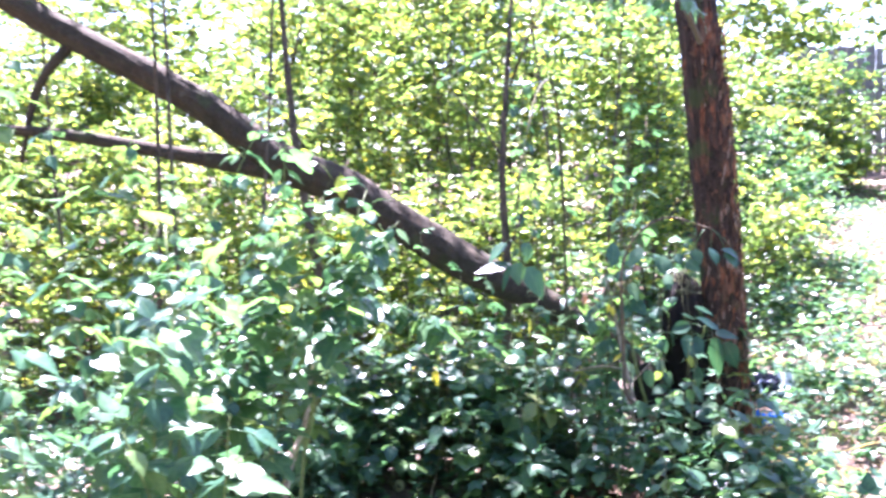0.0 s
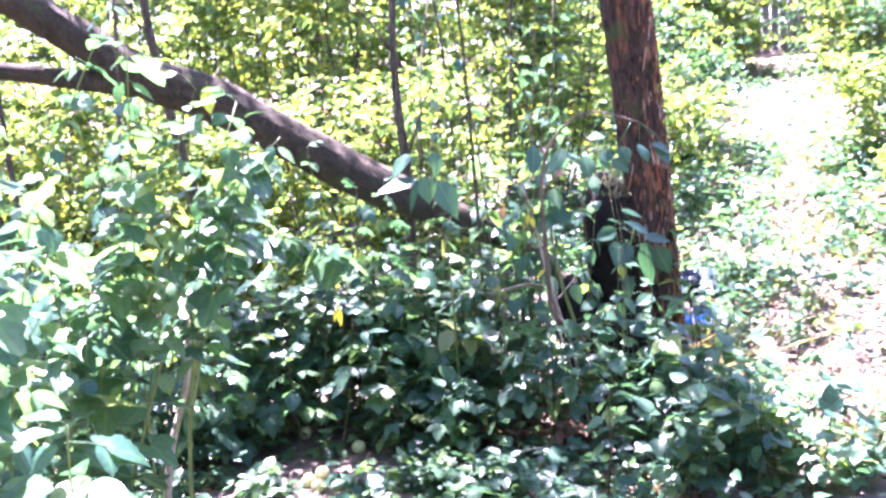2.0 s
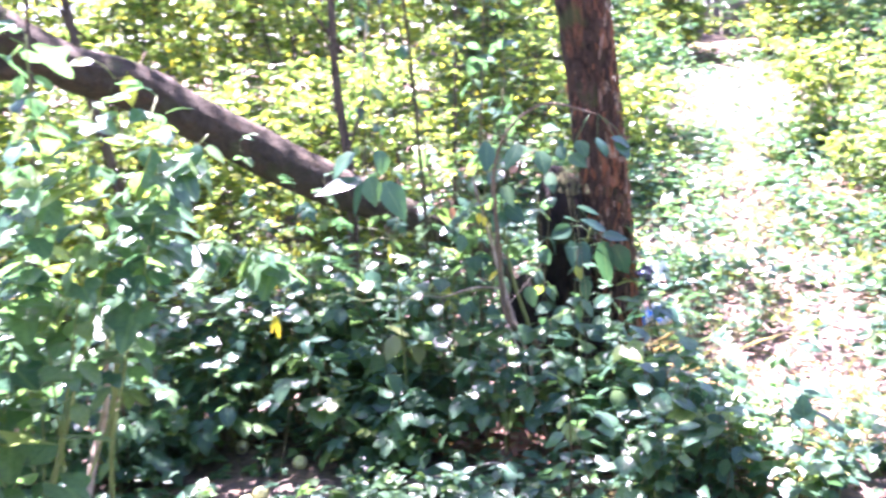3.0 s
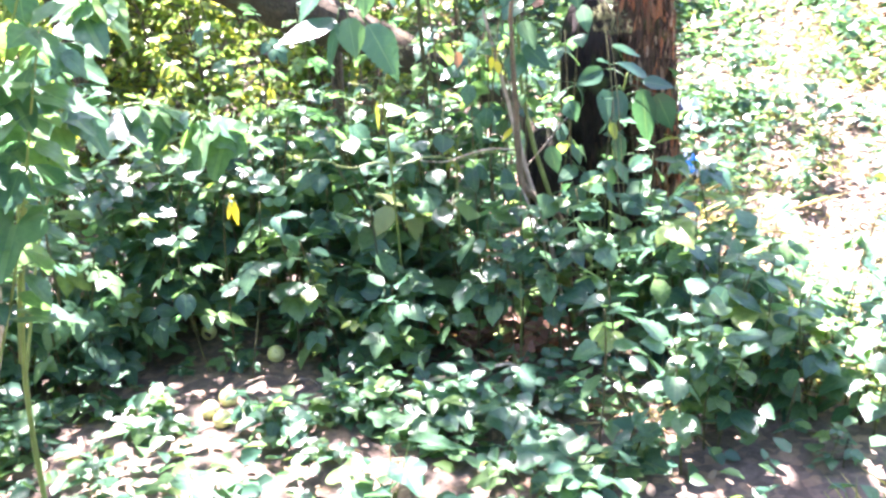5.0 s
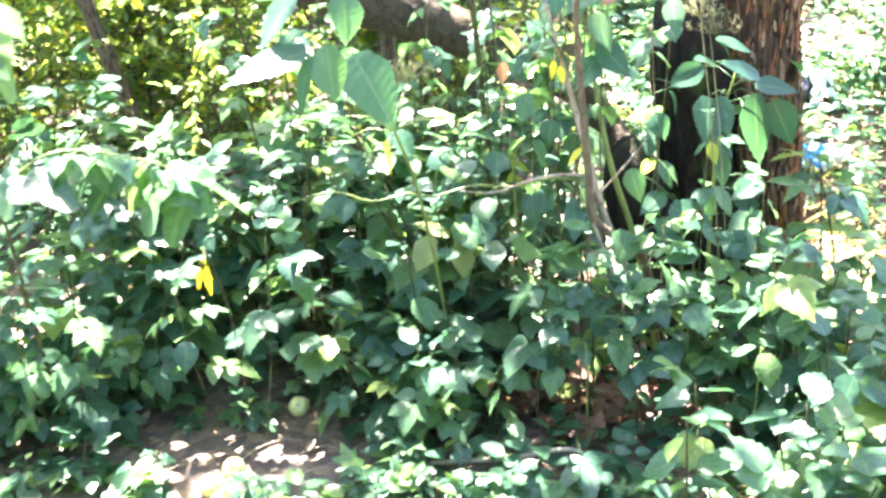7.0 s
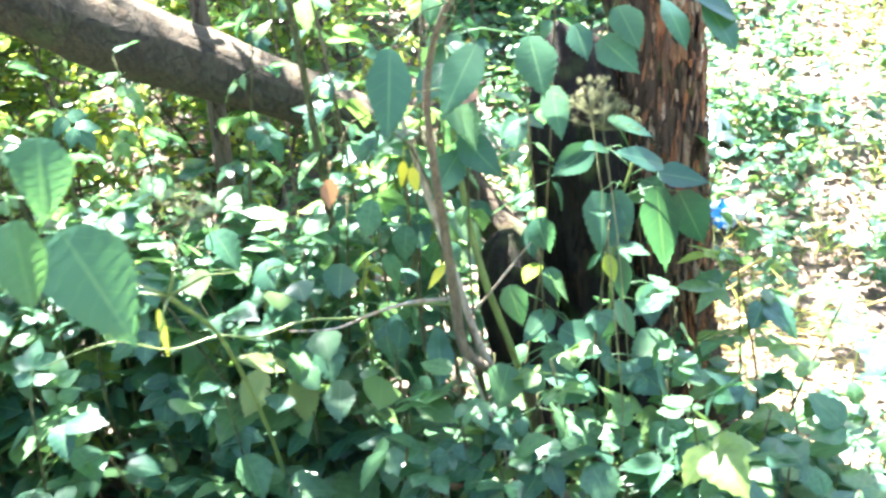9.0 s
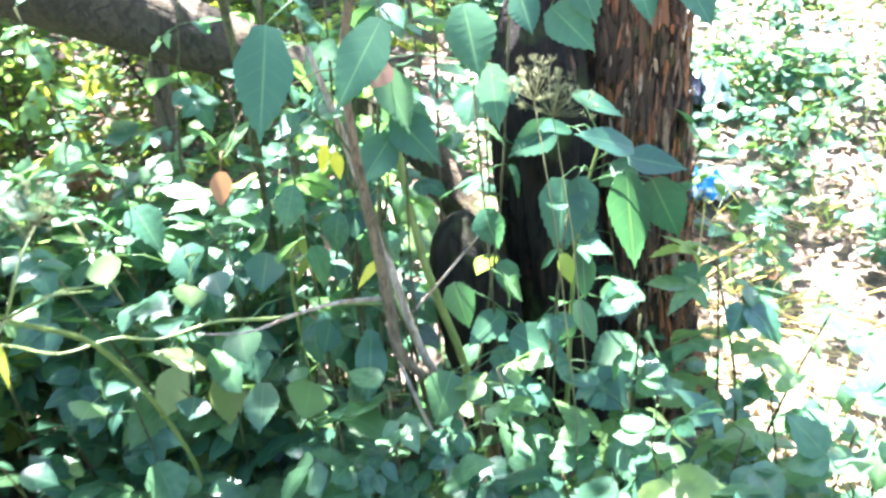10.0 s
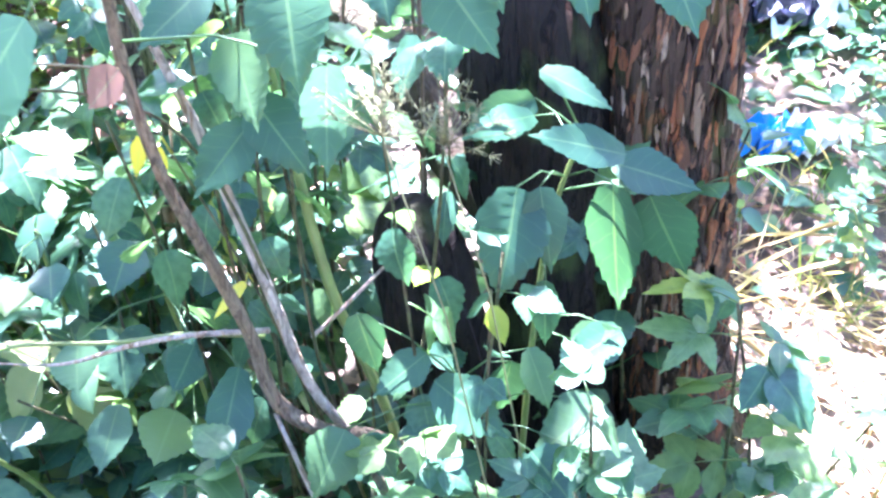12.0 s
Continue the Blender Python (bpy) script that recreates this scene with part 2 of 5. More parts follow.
# ---- ground ----
def ground():
    def steps():
        near = np.arange(-3.0, 9.0, 0.06)
        far = 9.0 * 1.16 ** np.arange(0, 34)
        return near, far
    near, far = steps()
    ys = np.concatenate([-(far[::-1] - 6.0), near, far])
    xs = np.concatenate([-(far[::-1] - 5.5), np.arange(-3.5, 6.5, 0.06), far - 2.5])
    gx, gy = np.meshgrid(xs, ys)
    gz = ground_z(gx, gy)
    verts = []
    for x, y, z in zip(gx.ravel(), gy.ravel(), gz.ravel()):
        if -4 < x < 8 and -3 < y < 12:
            z += 0.022 * noise.noise((x * 1.7, y * 1.7, 0.3)) + 0.009 * noise.noise((x * 9, y * 9, 4.0))
        verts.append((x, y, z))
    nx, ny = len(xs), len(ys)
    faces = [(j * nx + i, j * nx + i + 1, (j + 1) * nx + i + 1, (j + 1) * nx + i) for j in range(ny - 1) for i in range(nx - 1)]
    tagged(mesh_object("ground", verts, faces, SOIL), "bare brown woodland soil with crumbs and leaf litter", "ground", kind="structure")


ground()


# ---- leaves ----
def blade(m, length, width, rows=6, fold=0.25, droop=0.25, teeth=0.05, wide_at=0.38, twist=0.0):
    """One leaf blade along +y of the matrix m, with a toothed margin and a quilted face: verts, faces and uvs."""
    verts, faces, uvs = [], [], []
    across = (-1.0, -0.55, 0.0, 0.55, 1.0)
    for i in range(rows + 1):
        v = i / rows
        w = (v / wide_at) ** 0.55 if v < wide_at else (1 - ((v - wide_at) / (1 - wide_at)) ** 1.8)
        w = max(w, 0.0) * width / 2
        w *= 1 + (teeth if i % 2 else -teeth)
        y = v * length
        z = -droop * length * v * v
        if i in (0, rows):
            verts.append(m @ Vector((0, y, z)))
            uvs.append((0.5, v))
        else:
            turn = twist * (v - 0.3)
            for u in across:
                a = abs(u)
                puff = 0.01 * width * math.sin(math.pi * a) * (1 if i % 2 else -0.2)
                edge = (-0.05 + (0.026 if i % 2 else -0.014)) * length * a
                h = a * w * fold + puff - 0.22 * fold * w * a * a
                x = u * w
                verts.append(m @ Vector((x * math.cos(turn) - h * math.sin(turn), y + edge, z + h * math.cos(turn) + x * math.sin(turn))))
                uvs.append((0.5 + u * 0.5, v))
    for i in range(rows):
        b = 1 + i * 5
        if i == 0:
            faces += [(0, b + k + 1, b + k) for k in range(4)]
        elif i == rows - 1:
            a = 1 + (i - 1) * 5
            faces += [(a + k, a + k + 1, b) for k in range(4)]
        else:
            a = 1 + (i - 1) * 5
            faces += [(a + k, a + k + 1, b + k + 1, b + k) for k in range(4)]
    return verts, faces, uvs


def compound(leaflets, petiole, rng, wide=0.58, rows=13):
    """A compound leaf, one unit long: a stalk along +y with leaflets (angle, at, size)."""
    verts, faces, uvs = [], [], []
    stalk = [(0, 0, 0, 0.011), (0, petiole * 0.5, 0.02, 0.008), (0, petiole + 0.04, 0.0, 0.006)]
    v, f = tube(np.array(stalk), 3)
    verts, faces, uvs = list(v), list(f), [(0.5, 0.5)] * len(v)
    for angle, at, size in leaflets:
        m = Matrix.Translation((0, at, 0.0)) @ Matrix.Rotation(radians(angle), 4, "Z") @ Matrix.Rotation(radians(rng.uniform(-18, 6)), 4, "X") @ Matrix.Rotation(radians(rng.uniform(-16, 16)), 4, "Y")
        b = blade(m, size, size * wide * rng.uniform(0.88, 1.12), rows, rng.uniform(0.0, 0.32), rng.uniform(0.02, 0.4), 0.045, rng.uniform(0.28, 0.46), rng.uniform(-0.5, 0.5))
        k = len(verts)
        verts += b[0]
        faces += [tuple(i + k for i in g) for g in b[1]]
        uvs += b[2]
    return verts, faces, uvs


def lobed_leaf(rng):
    """A broad leaf with five shallow pointed lobes on a stalk, one unit long."""
    v, f = tube(np.array([(0, -0.3, 0.0, 0.011), (0, 0.0, 0.02, 0.009)]), 3)
    verts, faces, uvs = [Vector(p) for p in v], list(f), [(0.5, 0.5)] * len(v)
    k = len(verts)
    verts.append(Vector((0, 0.3, 0)))
    uvs.append((0.5, 0.4))
    n = 34
    for i in range(n + 1):
        a = -2.75 + 5.5 * i / n
        r = 0.4 + 0.2 * math.exp(-(a / 0.35) ** 2) + 0.055 * math.cos(a * 4.6) + rng.uniform(-0.018, 0.018) - 0.12 * math.exp(-((abs(a) - 2.75) / 0.3) ** 2)
        x, y = r * math.sin(a), 0.3 + r * math.cos(a)
        z = 0.12 * abs(x) - 0.25 * (y - 0.3) ** 2 + 0.02 * math.sin(a * 6)
        verts.append(Vector((x, y, z)))
        uvs.append((0.5 + x * 0.6, y))
    faces += [(k, k + 2 + i, k + 1 + i) for i in range(n)]
    return verts, faces, uvs


def leaf_mesh(name, data, mat):
    ob = mesh_object(name, data[0], data[1], mat, uvs=data[2])
    me = ob.data
    bpy.data.objects.remove(ob)
    return me


def leaf_kinds():
    rng = random.Random(5)
    kinds = {"three": [], "five": [], "palm": [], "single": [], "round": [], "lobed": []}
    for i in range(6):
        kinds["three"].append(leaf_mesh("leaf", compound([(rng.uniform(-8, 8), 0.42, 0.58), (62, 0.36, 0.46), (-62, 0.36, 0.46)], 0.4, rng, 0.8), LEAF))
        kinds["five"].append(leaf_mesh("leaf", compound([(rng.uniform(-8, 8), 0.55, 0.45), (60, 0.5, 0.38), (-60, 0.5, 0.38), (70, 0.28, 0.36), (-70, 0.28, 0.36)], 0.52, rng, 0.68), LEAF))
        kinds["palm"].append(leaf_mesh("leaf", compound([(0, 0.4, 0.6), (48, 0.39, 0.52), (-48, 0.39, 0.52), (104, 0.38, 0.4), (-104, 0.38, 0.4)], 0.38, rng, 0.46), LEAF))
        kinds["single"].append(leaf_mesh("leaf", compound([(rng.uniform(-10, 10), 0.16, 0.84)], 0.16, rng, 0.66, 15), LEAF))
        kinds["lobed"].append(leaf_mesh("leaf", lobed_leaf(rng), LEAF))
        kinds["round"].append(leaf_mesh("leaf", compound([(rng.uniform(-10, 10), 0.2, 0.8)], 0.2, rng, 0.88, 15), LEAF))
    return kinds


KINDS = leaf_kinds()


# openings in the foliage: from a point, towards another, and how wide
GAPS = [(Vector(a), (Vector(b) - Vector(a)).normalized(), reach, wide) for a, b, reach, wide in (
    ((0.43, 4.64, 0.46), (0.16, 2.0, 1.53), 0.75, 0.09),
    ((0.674, 4.87, 0.56), (0.0, 1.0, 1.55), 0.7, 0.065),
    ((0.82, 4.42, 0.08), (0.16, 2.0, 1.55), 0.6, 0.09),
    ((0.95, 4.66, 0.55), (0.7, 3.2, 1.69), 0.5, 0.07))]


def in_gap(p):
    for a, way, reach, wide in GAPS:
        u = (p - a).dot(way)
        if -0.02 < u < reach and (p - a - way * u).length < wide:
            return True
    return False


def place_leaf(parent, rng, kind, at, way, size, roll=0.0):
    """A leaf object under its plant: at, way in the plant's own space."""
    mesh = rng.choice(KINDS[kind])
    if in_gap(Vector(parent.location) + Vector(at) + Vector(way).normalized() * size * 0.5):
        return None
    ob = new("leaf", mesh)
    ob.parent = parent
    size *= 0.66 if kind in ("single", "round") else 1.0
    way = Vector(way).normalized()
    side = way.cross(Vector((0, 0, 1)))
    if side.length < 0.05:
        side = Vector((1, 0, 0))
    side.normalize()
    up = side.cross(way)
    m = Matrix((side, way, up)).transposed().to_4x4()
    ob.matrix_basis = Matrix.Translation(at) @ m @ Matrix.Rotation(radians(roll), 4, "Y") @ Matrix.Scale(size, 4)
    return ob


def leafy_shoot(name, base, stem_rows, leaves, label, mat=None, stem_mat=None, category="shoot", wide=(0.3, 0.42), droop=0.12):
    """A shoot whose leaves are known one by one: rows of base point, tip point and width; each stalk runs to the stem."""
    rng = random.Random(len(leaves) + int(100 * base[0]))
    x, y = base
    o = Vector((x, y, float(ground_z(x, y)) - 0.02))
    ob = thing(name, o, label, category)
    rows = smooth_path([(a - o.x, b - o.y, c - o.z, r) for a, b, c, r in stem_rows], 7)
    v, f = tube(rows, 6)
    mesh_object("stem", v, f, stem_mat or SAP_STEM, ob)
    for ax, ay, az, bx, by, bz, w in leaves:
        a, b = Vector((ax, ay, az)) - o, Vector((bx, by, bz)) - o
        way = b - a
        length = way.length
        way.normalize()
        face = Vector((rng.uniform(-0.55, 0.55), rng.uniform(-0.95, -0.35), rng.uniform(0.5, 1.0)))
        side = way.cross(face).normalized()
        up = side.cross(way)
        m = Matrix((side, way, up)).transposed().to_4x4()
        m.translation = a
        lv, lf, lu = blade(m, length * 1.03, w, 19, rng.uniform(0.05, 0.3), rng.uniform(0.0, droop), 0.018, rng.uniform(*wide), rng.uniform(-0.4, 0.4))
        near = min((Vector(r[:3]) for r in rows), key=lambda q: (q - a).length + max(q.z - a.z, 0) * 0.5)
        tv, tf = tube(np.array([(*near, 0.0015), (*((near + a) / 2 + Vector((0, 0, 0.015))), 0.0012), (*a, 0.001)]), 4)
        k = len(lv)
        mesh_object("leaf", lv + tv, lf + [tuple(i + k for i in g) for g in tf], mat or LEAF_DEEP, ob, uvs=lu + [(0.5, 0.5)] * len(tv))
    return ob


def sapling(base, height, seed, size=0.2, pairs=5, kinds=("three", "five"), lean=(0, 0), stems=1, label="", name="sapling", mat=SAP_STEM, start=0.25, hang=(-0.45, 0.4), spread=1.0, thick=1.0):
    """A young plant: one or more bent stems with leaves in pairs."""
    rng = random.Random(seed)
    x, y = base
    ob = thing(name, (x, y, float(ground_z(x, y)) - 0.02), label or "leafy green maple sapling growing from the soil", name, {"weed": "path weeds", "seedling": "seedlings"}.get(name, "undergrowth saplings"))
    for s in range(stems):
        turn = rng.uniform(0, 6.28)
        h = height * rng.uniform(0.8, 1.1)
        out = spread * rng.uniform(0.05, 0.25) * h * (1 if stems > 1 else 0.5)
        tip = Vector((lean[0] * h + out * math.cos(turn), lean[1] * h + out * math.sin(turn), h))
        mid = tip * 0.5 + Vector((rng.uniform(-0.06, 0.06) * h, rng.uniform(-0.06, 0.06) * h, 0.04 * h))
        foot = Vector((rng.uniform(-0.1, 0.1), rng.uniform(-0.1, 0.1), 0)) * (stems - 1) * 0.4
        tip += foot
        mid += foot
        path = smooth_path([(foot.x, foot.y, -0.02, thick * (0.0025 + 0.0032 * h)), (*mid, thick * (0.0018 + 0.0022 * h)), (*tip, 0.002)], 6)
        v, f = tube(path, 5)
        mesh_object("stem", v, f, mat, ob)
        for i in range(pairs):
            u = start + (1 - start) * (i + 0.5) / pairs
            k = min(int(u * (len(path) - 1)), len(path) - 2)
            at = Vector(path[k][:3]).lerp(Vector(path[k + 1][:3]), u * (len(path) - 1) - k)
            a = turn + i * 1.57 + rng.uniform(-0.4, 0.4)
            for half in (0, math.pi):
                way = (math.cos(a + half), math.sin(a + half), rng.uniform(*hang))
                place_leaf(ob, rng, rng.choice(kinds), at, way, size * rng.uniform(0.7, 1.15) * (1.1 - 0.35 * u), rng.uniform(-25, 25))
        place_leaf(ob, rng, rng.choice(kinds), Vector(path[-1][:3]), (rng.uniform(-1, 1), rng.uniform(-1, 1), 0.5), size * 0.7)
    return ob


def scatter(name, at, way, length, width, mat, parent=None, fold=0.3, bend=0.2, seed=0, detail=1, tilt=0.45):
    """Many small leaves in one mesh: arrays of places, directions, lengths and widths."""
    rs = np.random.RandomState(seed)
    n = len(at)
    way = way / np.linalg.norm(way, axis=1, keepdims=True)
    ref = rs.normal(size=(n, 3)) * tilt + np.array((0, 0, 1.0))
    side = np.cross(way, ref)
    side /= np.linalg.norm(side, axis=1, keepdims=True) + 1e-9
    up = np.cross(side, way)
    if detail == 0:
        shape = [(0, 0, 0), (-0.46, 0.25, fold), (-0.42, 0.62, fold), (0, 1, 0), (0.42, 0.62, fold), (0.46, 0.25, fold)]
        loops, starts = [0, 3, 2, 1, 0, 5, 4, 3], [0, 4]
    else:
        shape = [(0, 0, 0), (-0.36, 0.12, fold * 0.7), (-0.5, 0.36, fold), (-0.36, 0.7, fold * 0.7), (0, 1, 0), (0.36, 0.7, fold * 0.7), (0.5, 0.36, fold), (0.36, 0.12, fold * 0.7), (0, 0.42, 0)]
        loops = [0, 8, 2, 1, 8, 4, 3, 2, 0, 7, 6, 8, 8, 6, 5, 4]
        starts = [0, 4, 8, 12]
    shape, loops, starts = np.array(shape), np.array(loops), np.array(starts)
    nv, nl, nf = len(shape), len(loops), len(starts)
    w, l = width[:, None], length[:, None]
    co = np.empty((n, nv, 3))
    for k, (u, v, h) in enumerate(shape):
        co[:, k] = at + side * (u * w) + way * (v * l) + up * (h * w * 0.5 - bend * l * v * v)
    me = bpy.data.meshes.new(name)
    me.vertices.add(n * nv)
    me.vertices.foreach_set("co", co.astype(np.float32).ravel())
    me.loops.add(n * nl)
    me.loops.foreach_set("vertex_index", (np.arange(n)[:, None] * nv + loops).astype(np.int32).ravel())
    me.polygons.add(n * nf)
    me.polygons.foreach_set("loop_start", (np.arange(n)[:, None] * nl + starts).astype(np.int32).ravel())
    me.update(calc_edges=True)
    me.polygons.foreach_set("use_smooth", [True] * (n * nf))
    me.materials.append(mat)
    ob = new(name, me)
    ob.parent = parent
    return ob


def shrub(base, height, seed, spread=0.9, stems=4, twigs=70, per=16, leaf=0.055, mat=THICKET, label="", low=0.15, name="thicket_shrub", category="shrub", group="thicket shrubs", lean=(0, 0)):
    """A tall thin-stemmed shrub: stems, twigs and a crown of many small leaves set along the twigs."""
    rs = np.random.RandomState(seed)
    x, y = base
    ob = thing(name, (x, y, float(ground_z(x, y)) - 0.03), label or "tall thin-stemmed shrub with small sunlit yellow-green leaves", category, group)
    lines, tips = [], []
    slim = 0.5
    for s in range(stems):
        a = rs.uniform(0, 6.28)
        out = spread * rs.uniform(0.2, 0.6)
        h = height * rs.uniform(0.75, 1.0)
        p = [(0.06 * math.cos(a), 0.06 * math.sin(a), 0, slim * (0.006 + 0.004 * height))]
        for k in (0.35, 0.7, 1.0):
            p.append((out * k * math.cos(a) + rs.normal() * 0.05 + lean[0] * k * h, out * k * math.sin(a) + rs.normal() * 0.05 + lean[1] * k * h, h * k, slim * (0.005 + 0.0035 * height) * (1.05 - k) + 0.002))
        line = smooth_path(p, 4)
        v, f = tube(line, 5)
        mesh_object("stem", v, f, STEM_DARK, ob)
        lines.append(line)
    ats, ways, twig_pieces = [], [], []
    for k in range(twigs):
        line = lines[rs.randint(len(lines))]
        u = low + (1 - low) * rs.rand() ** 0.8
        start = line[min(int(u * (len(line) - 1)), len(line) - 1)][:3]
        a = rs.uniform(0, 6.28)
        way = np.array((math.cos(a), math.sin(a), rs.uniform(-0.2, 0.8)))
        way /= np.linalg.norm(way)
        reach = spread * rs.uniform(0.35, 0.8) * (1.15 - 0.5 * u)
        end = start + way * reach - np.array((0, 0, 0.12 * reach))
        mid = (start + end) / 2 + np.array((0, 0, 0.06 * reach))
        twig_pieces.append(tube(np.array([(*start, 0.004), (*mid, 0.003), (*end, 0.0015)]), 3))
        t = np.sort(rs.uniform(0.15, 1.0, per))
        line_at = start + (end - start) * t[:, None] + np.array((0, 0, 0.06 * reach)) * (1 - (2 * t[:, None] - 1) ** 2)
        spin = np.where(np.arange(per) % 2, 1.0, -1.0)[:, None]
        cross = np.cross(way, (0, 0, 1.0))
        ats.append(line_at)
        ways.append(cross * spin + way * 0.7 + rs.normal(size=(per, 3)) * 0.5 + np.array((0, 0, -0.35)))
    v, f = join(twig_pieces)
    mesh_object("twig_mass", v, f, STEM_DARK, ob)["kind"] = "stuff"
    at, way = np.vstack(ats), np.vstack(ways)
    n = len(at)
    length = leaf * rs.uniform(0.6, 1.3, n)
    crown = scatter("foliage", at, way, length, length * rs.uniform(0.5, 0.72, n), mat, ob, seed=seed, detail=0, tilt=1.1)
    crown["kind"] = "stuff"
    return ob


# ---- the tree with its leaning stem ----
def bark_relief(scale, depth, squash=0.2):
    def rough(p, a, along):
        q = Vector((math.cos(a) * scale, math.sin(a) * scale, along * scale * 3.2 * squash))
        near, far = noise.voronoi(q * 2.2)[0][:2]
        crack = min((far - near) * 2.2, 1.0)
        return 1 + depth * (crack - 0.6) + 0.5 * depth * noise.noise(q * 1.1) + 0.05 * noise.noise((math.cos(a) * 0.9, math.sin(a) * 0.9, along * 1.5))
    return rough


def old_tree():
    ob = thing("tree", (1.42, 4.92, 0.0), "dark scaly red-brown barked tree with a leaning side stem", "tree")
    o = Vector(ob.location)

    def limb(name, rows, sides, steps, relief, mat, label=""):
        rows = [(x - o.x, y - o.y, z - o.z, r) for x, y, z, r in rows]
        v, f = tube(smooth_path(rows, steps), sides, relief)
        return mesh_object(name, v, f, mat, ob, label)
    limb("trunk", [(1.475, 4.93, -0.12, 0.19), (1.45, 4.935, 0.08, 0.135), (1.417, 4.925, 0.35, 0.1), (1.373, 4.895, 0.8, 0.096), (1.318, 4.862, 1.35, 0.098), (1.24, 4.82, 2.0, 0.1), (1.11, 4.83, 3.0, 0.085), (0.95, 4.95, 4.2, 0.06), (0.8, 5.1, 5.6, 0.02)], 72, 22, bark_relief(3.0, 0.13), BARK)
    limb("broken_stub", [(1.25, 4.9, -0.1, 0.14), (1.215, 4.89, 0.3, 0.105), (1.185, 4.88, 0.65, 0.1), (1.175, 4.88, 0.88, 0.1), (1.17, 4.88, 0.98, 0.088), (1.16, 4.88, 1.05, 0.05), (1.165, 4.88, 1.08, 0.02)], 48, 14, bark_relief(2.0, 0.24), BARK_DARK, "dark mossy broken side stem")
    # added black body: its colour and shape stand for the shade in the hollow
    limb("hollow_fill", [(1.06, 4.8, -0.05, 0.12), (1.03, 4.8, 0.3, 0.09), (1.0, 4.8, 0.5, 0.08), (0.99, 4.81, 0.6, 0.058), (0.99, 4.81, 0.65, 0.02)], 32, 10, bark_relief(2.0, 0.26), BARK_DARK, "black body standing in for the shaded hollow beside the trunk")
    limb("leaning_stem", [(1.32, 4.98, 0.18, 0.06), (1.16, 5.11, 0.39, 0.052), (1.05, 5.21, 0.5, 0.05), (0.93, 5.3, 0.665, 0.052), (0.7, 5.36, 0.8, 0.064), (0.42, 5.39, 0.94, 0.086), (0.112, 5.4, 1.10, 0.099), (-0.308, 5.4, 1.358, 0.1), (-0.548, 5.38, 1.504, 0.104), (-0.838, 5.28, 1.625, 0.094), (-1.275, 5.15, 1.945, 0.074), (-1.835, 5.05, 2.243, 0.067), (-2.4, 4.95, 2.55, 0.058), (-3.3, 4.85, 2.9, 0.03)], 40, 18, bark_relief(2.5, 0.1), LOG_BARK, "weathered brown leaning stem, forked")
    limb("branch", [(-0.66, 5.36, 1.55, 0.052), (-0.98, 5.25, 1.6, 0.05), (-1.394, 5.15, 1.673, 0.038), (-2.005, 5.1, 1.771, 0.029), (-2.6, 5.0, 1.8, 0.012)], 14, 8, bark_relief(2.0, 0.08), LOG_BARK)
    limb("branch", [(-1.82, 5.06, 2.23, 0.036), (-1.92, 5.05, 2.13, 0.029), (-2.05, 5.1, 1.96, 0.023), (-2.15, 5.15, 1.62, 0.012)], 10, 6, bark_relief(2.0, 0.08), LOG_BARK)
    limb("branch", [(1.1, 4.72, 2.7, 0.05), (0.6, 4.5, 3.4, 0.035), (0.0, 4.4, 3.9, 0.015)], 10, 6, None, LOG_BARK)
    limb("branch", [(1.0, 4.8, 3.4, 0.045), (1.5, 5.2, 4.0, 0.03), (2.0, 5.6, 4.3, 0.012)], 10, 6, None, LOG_BARK)
    limb("branch", [(0.95, 4.9, 4.0, 0.04), (0.1, 5.0, 4.5, 0.03), (-0.9, 4.9, 4.7, 0.012)], 10, 6, None, LOG_BARK)
    # two unseen boughs, added to reach the shade clusters over undergrowth and path
    limb("branch", [(0.96, 4.88, 4.1, 0.045), (0.85, 5.5, 4.7, 0.03), (0.6, 6.3, 5.1, 0.02), (0.3, 7.0, 5.3, 0.008)], 10, 6, None, LOG_BARK)
    limb("branch", [(1.05, 4.85, 3.5, 0.045), (1.6, 5.7, 4.4, 0.03), (2.3, 6.9, 5.0, 0.022), (2.9, 8.2, 5.5, 0.012), (3.2, 9.2, 5.7, 0.006)], 10, 6, None, LOG_BARK)
    limb("knot", [(1.17, 4.86, 0.85, 0.02), (1.182, 4.83, 0.875, 0.034), (1.19, 4.815, 0.91, 0.036), (1.195, 4.82, 0.94, 0.026), (1.195, 4.83, 0.955, 0.01)], 24, 6, bark_relief(2.0, 0.3), BARK, "greyish weathered knot on the broken stem")
    rs = np.random.RandomState(3)
    ats, ways = [], []
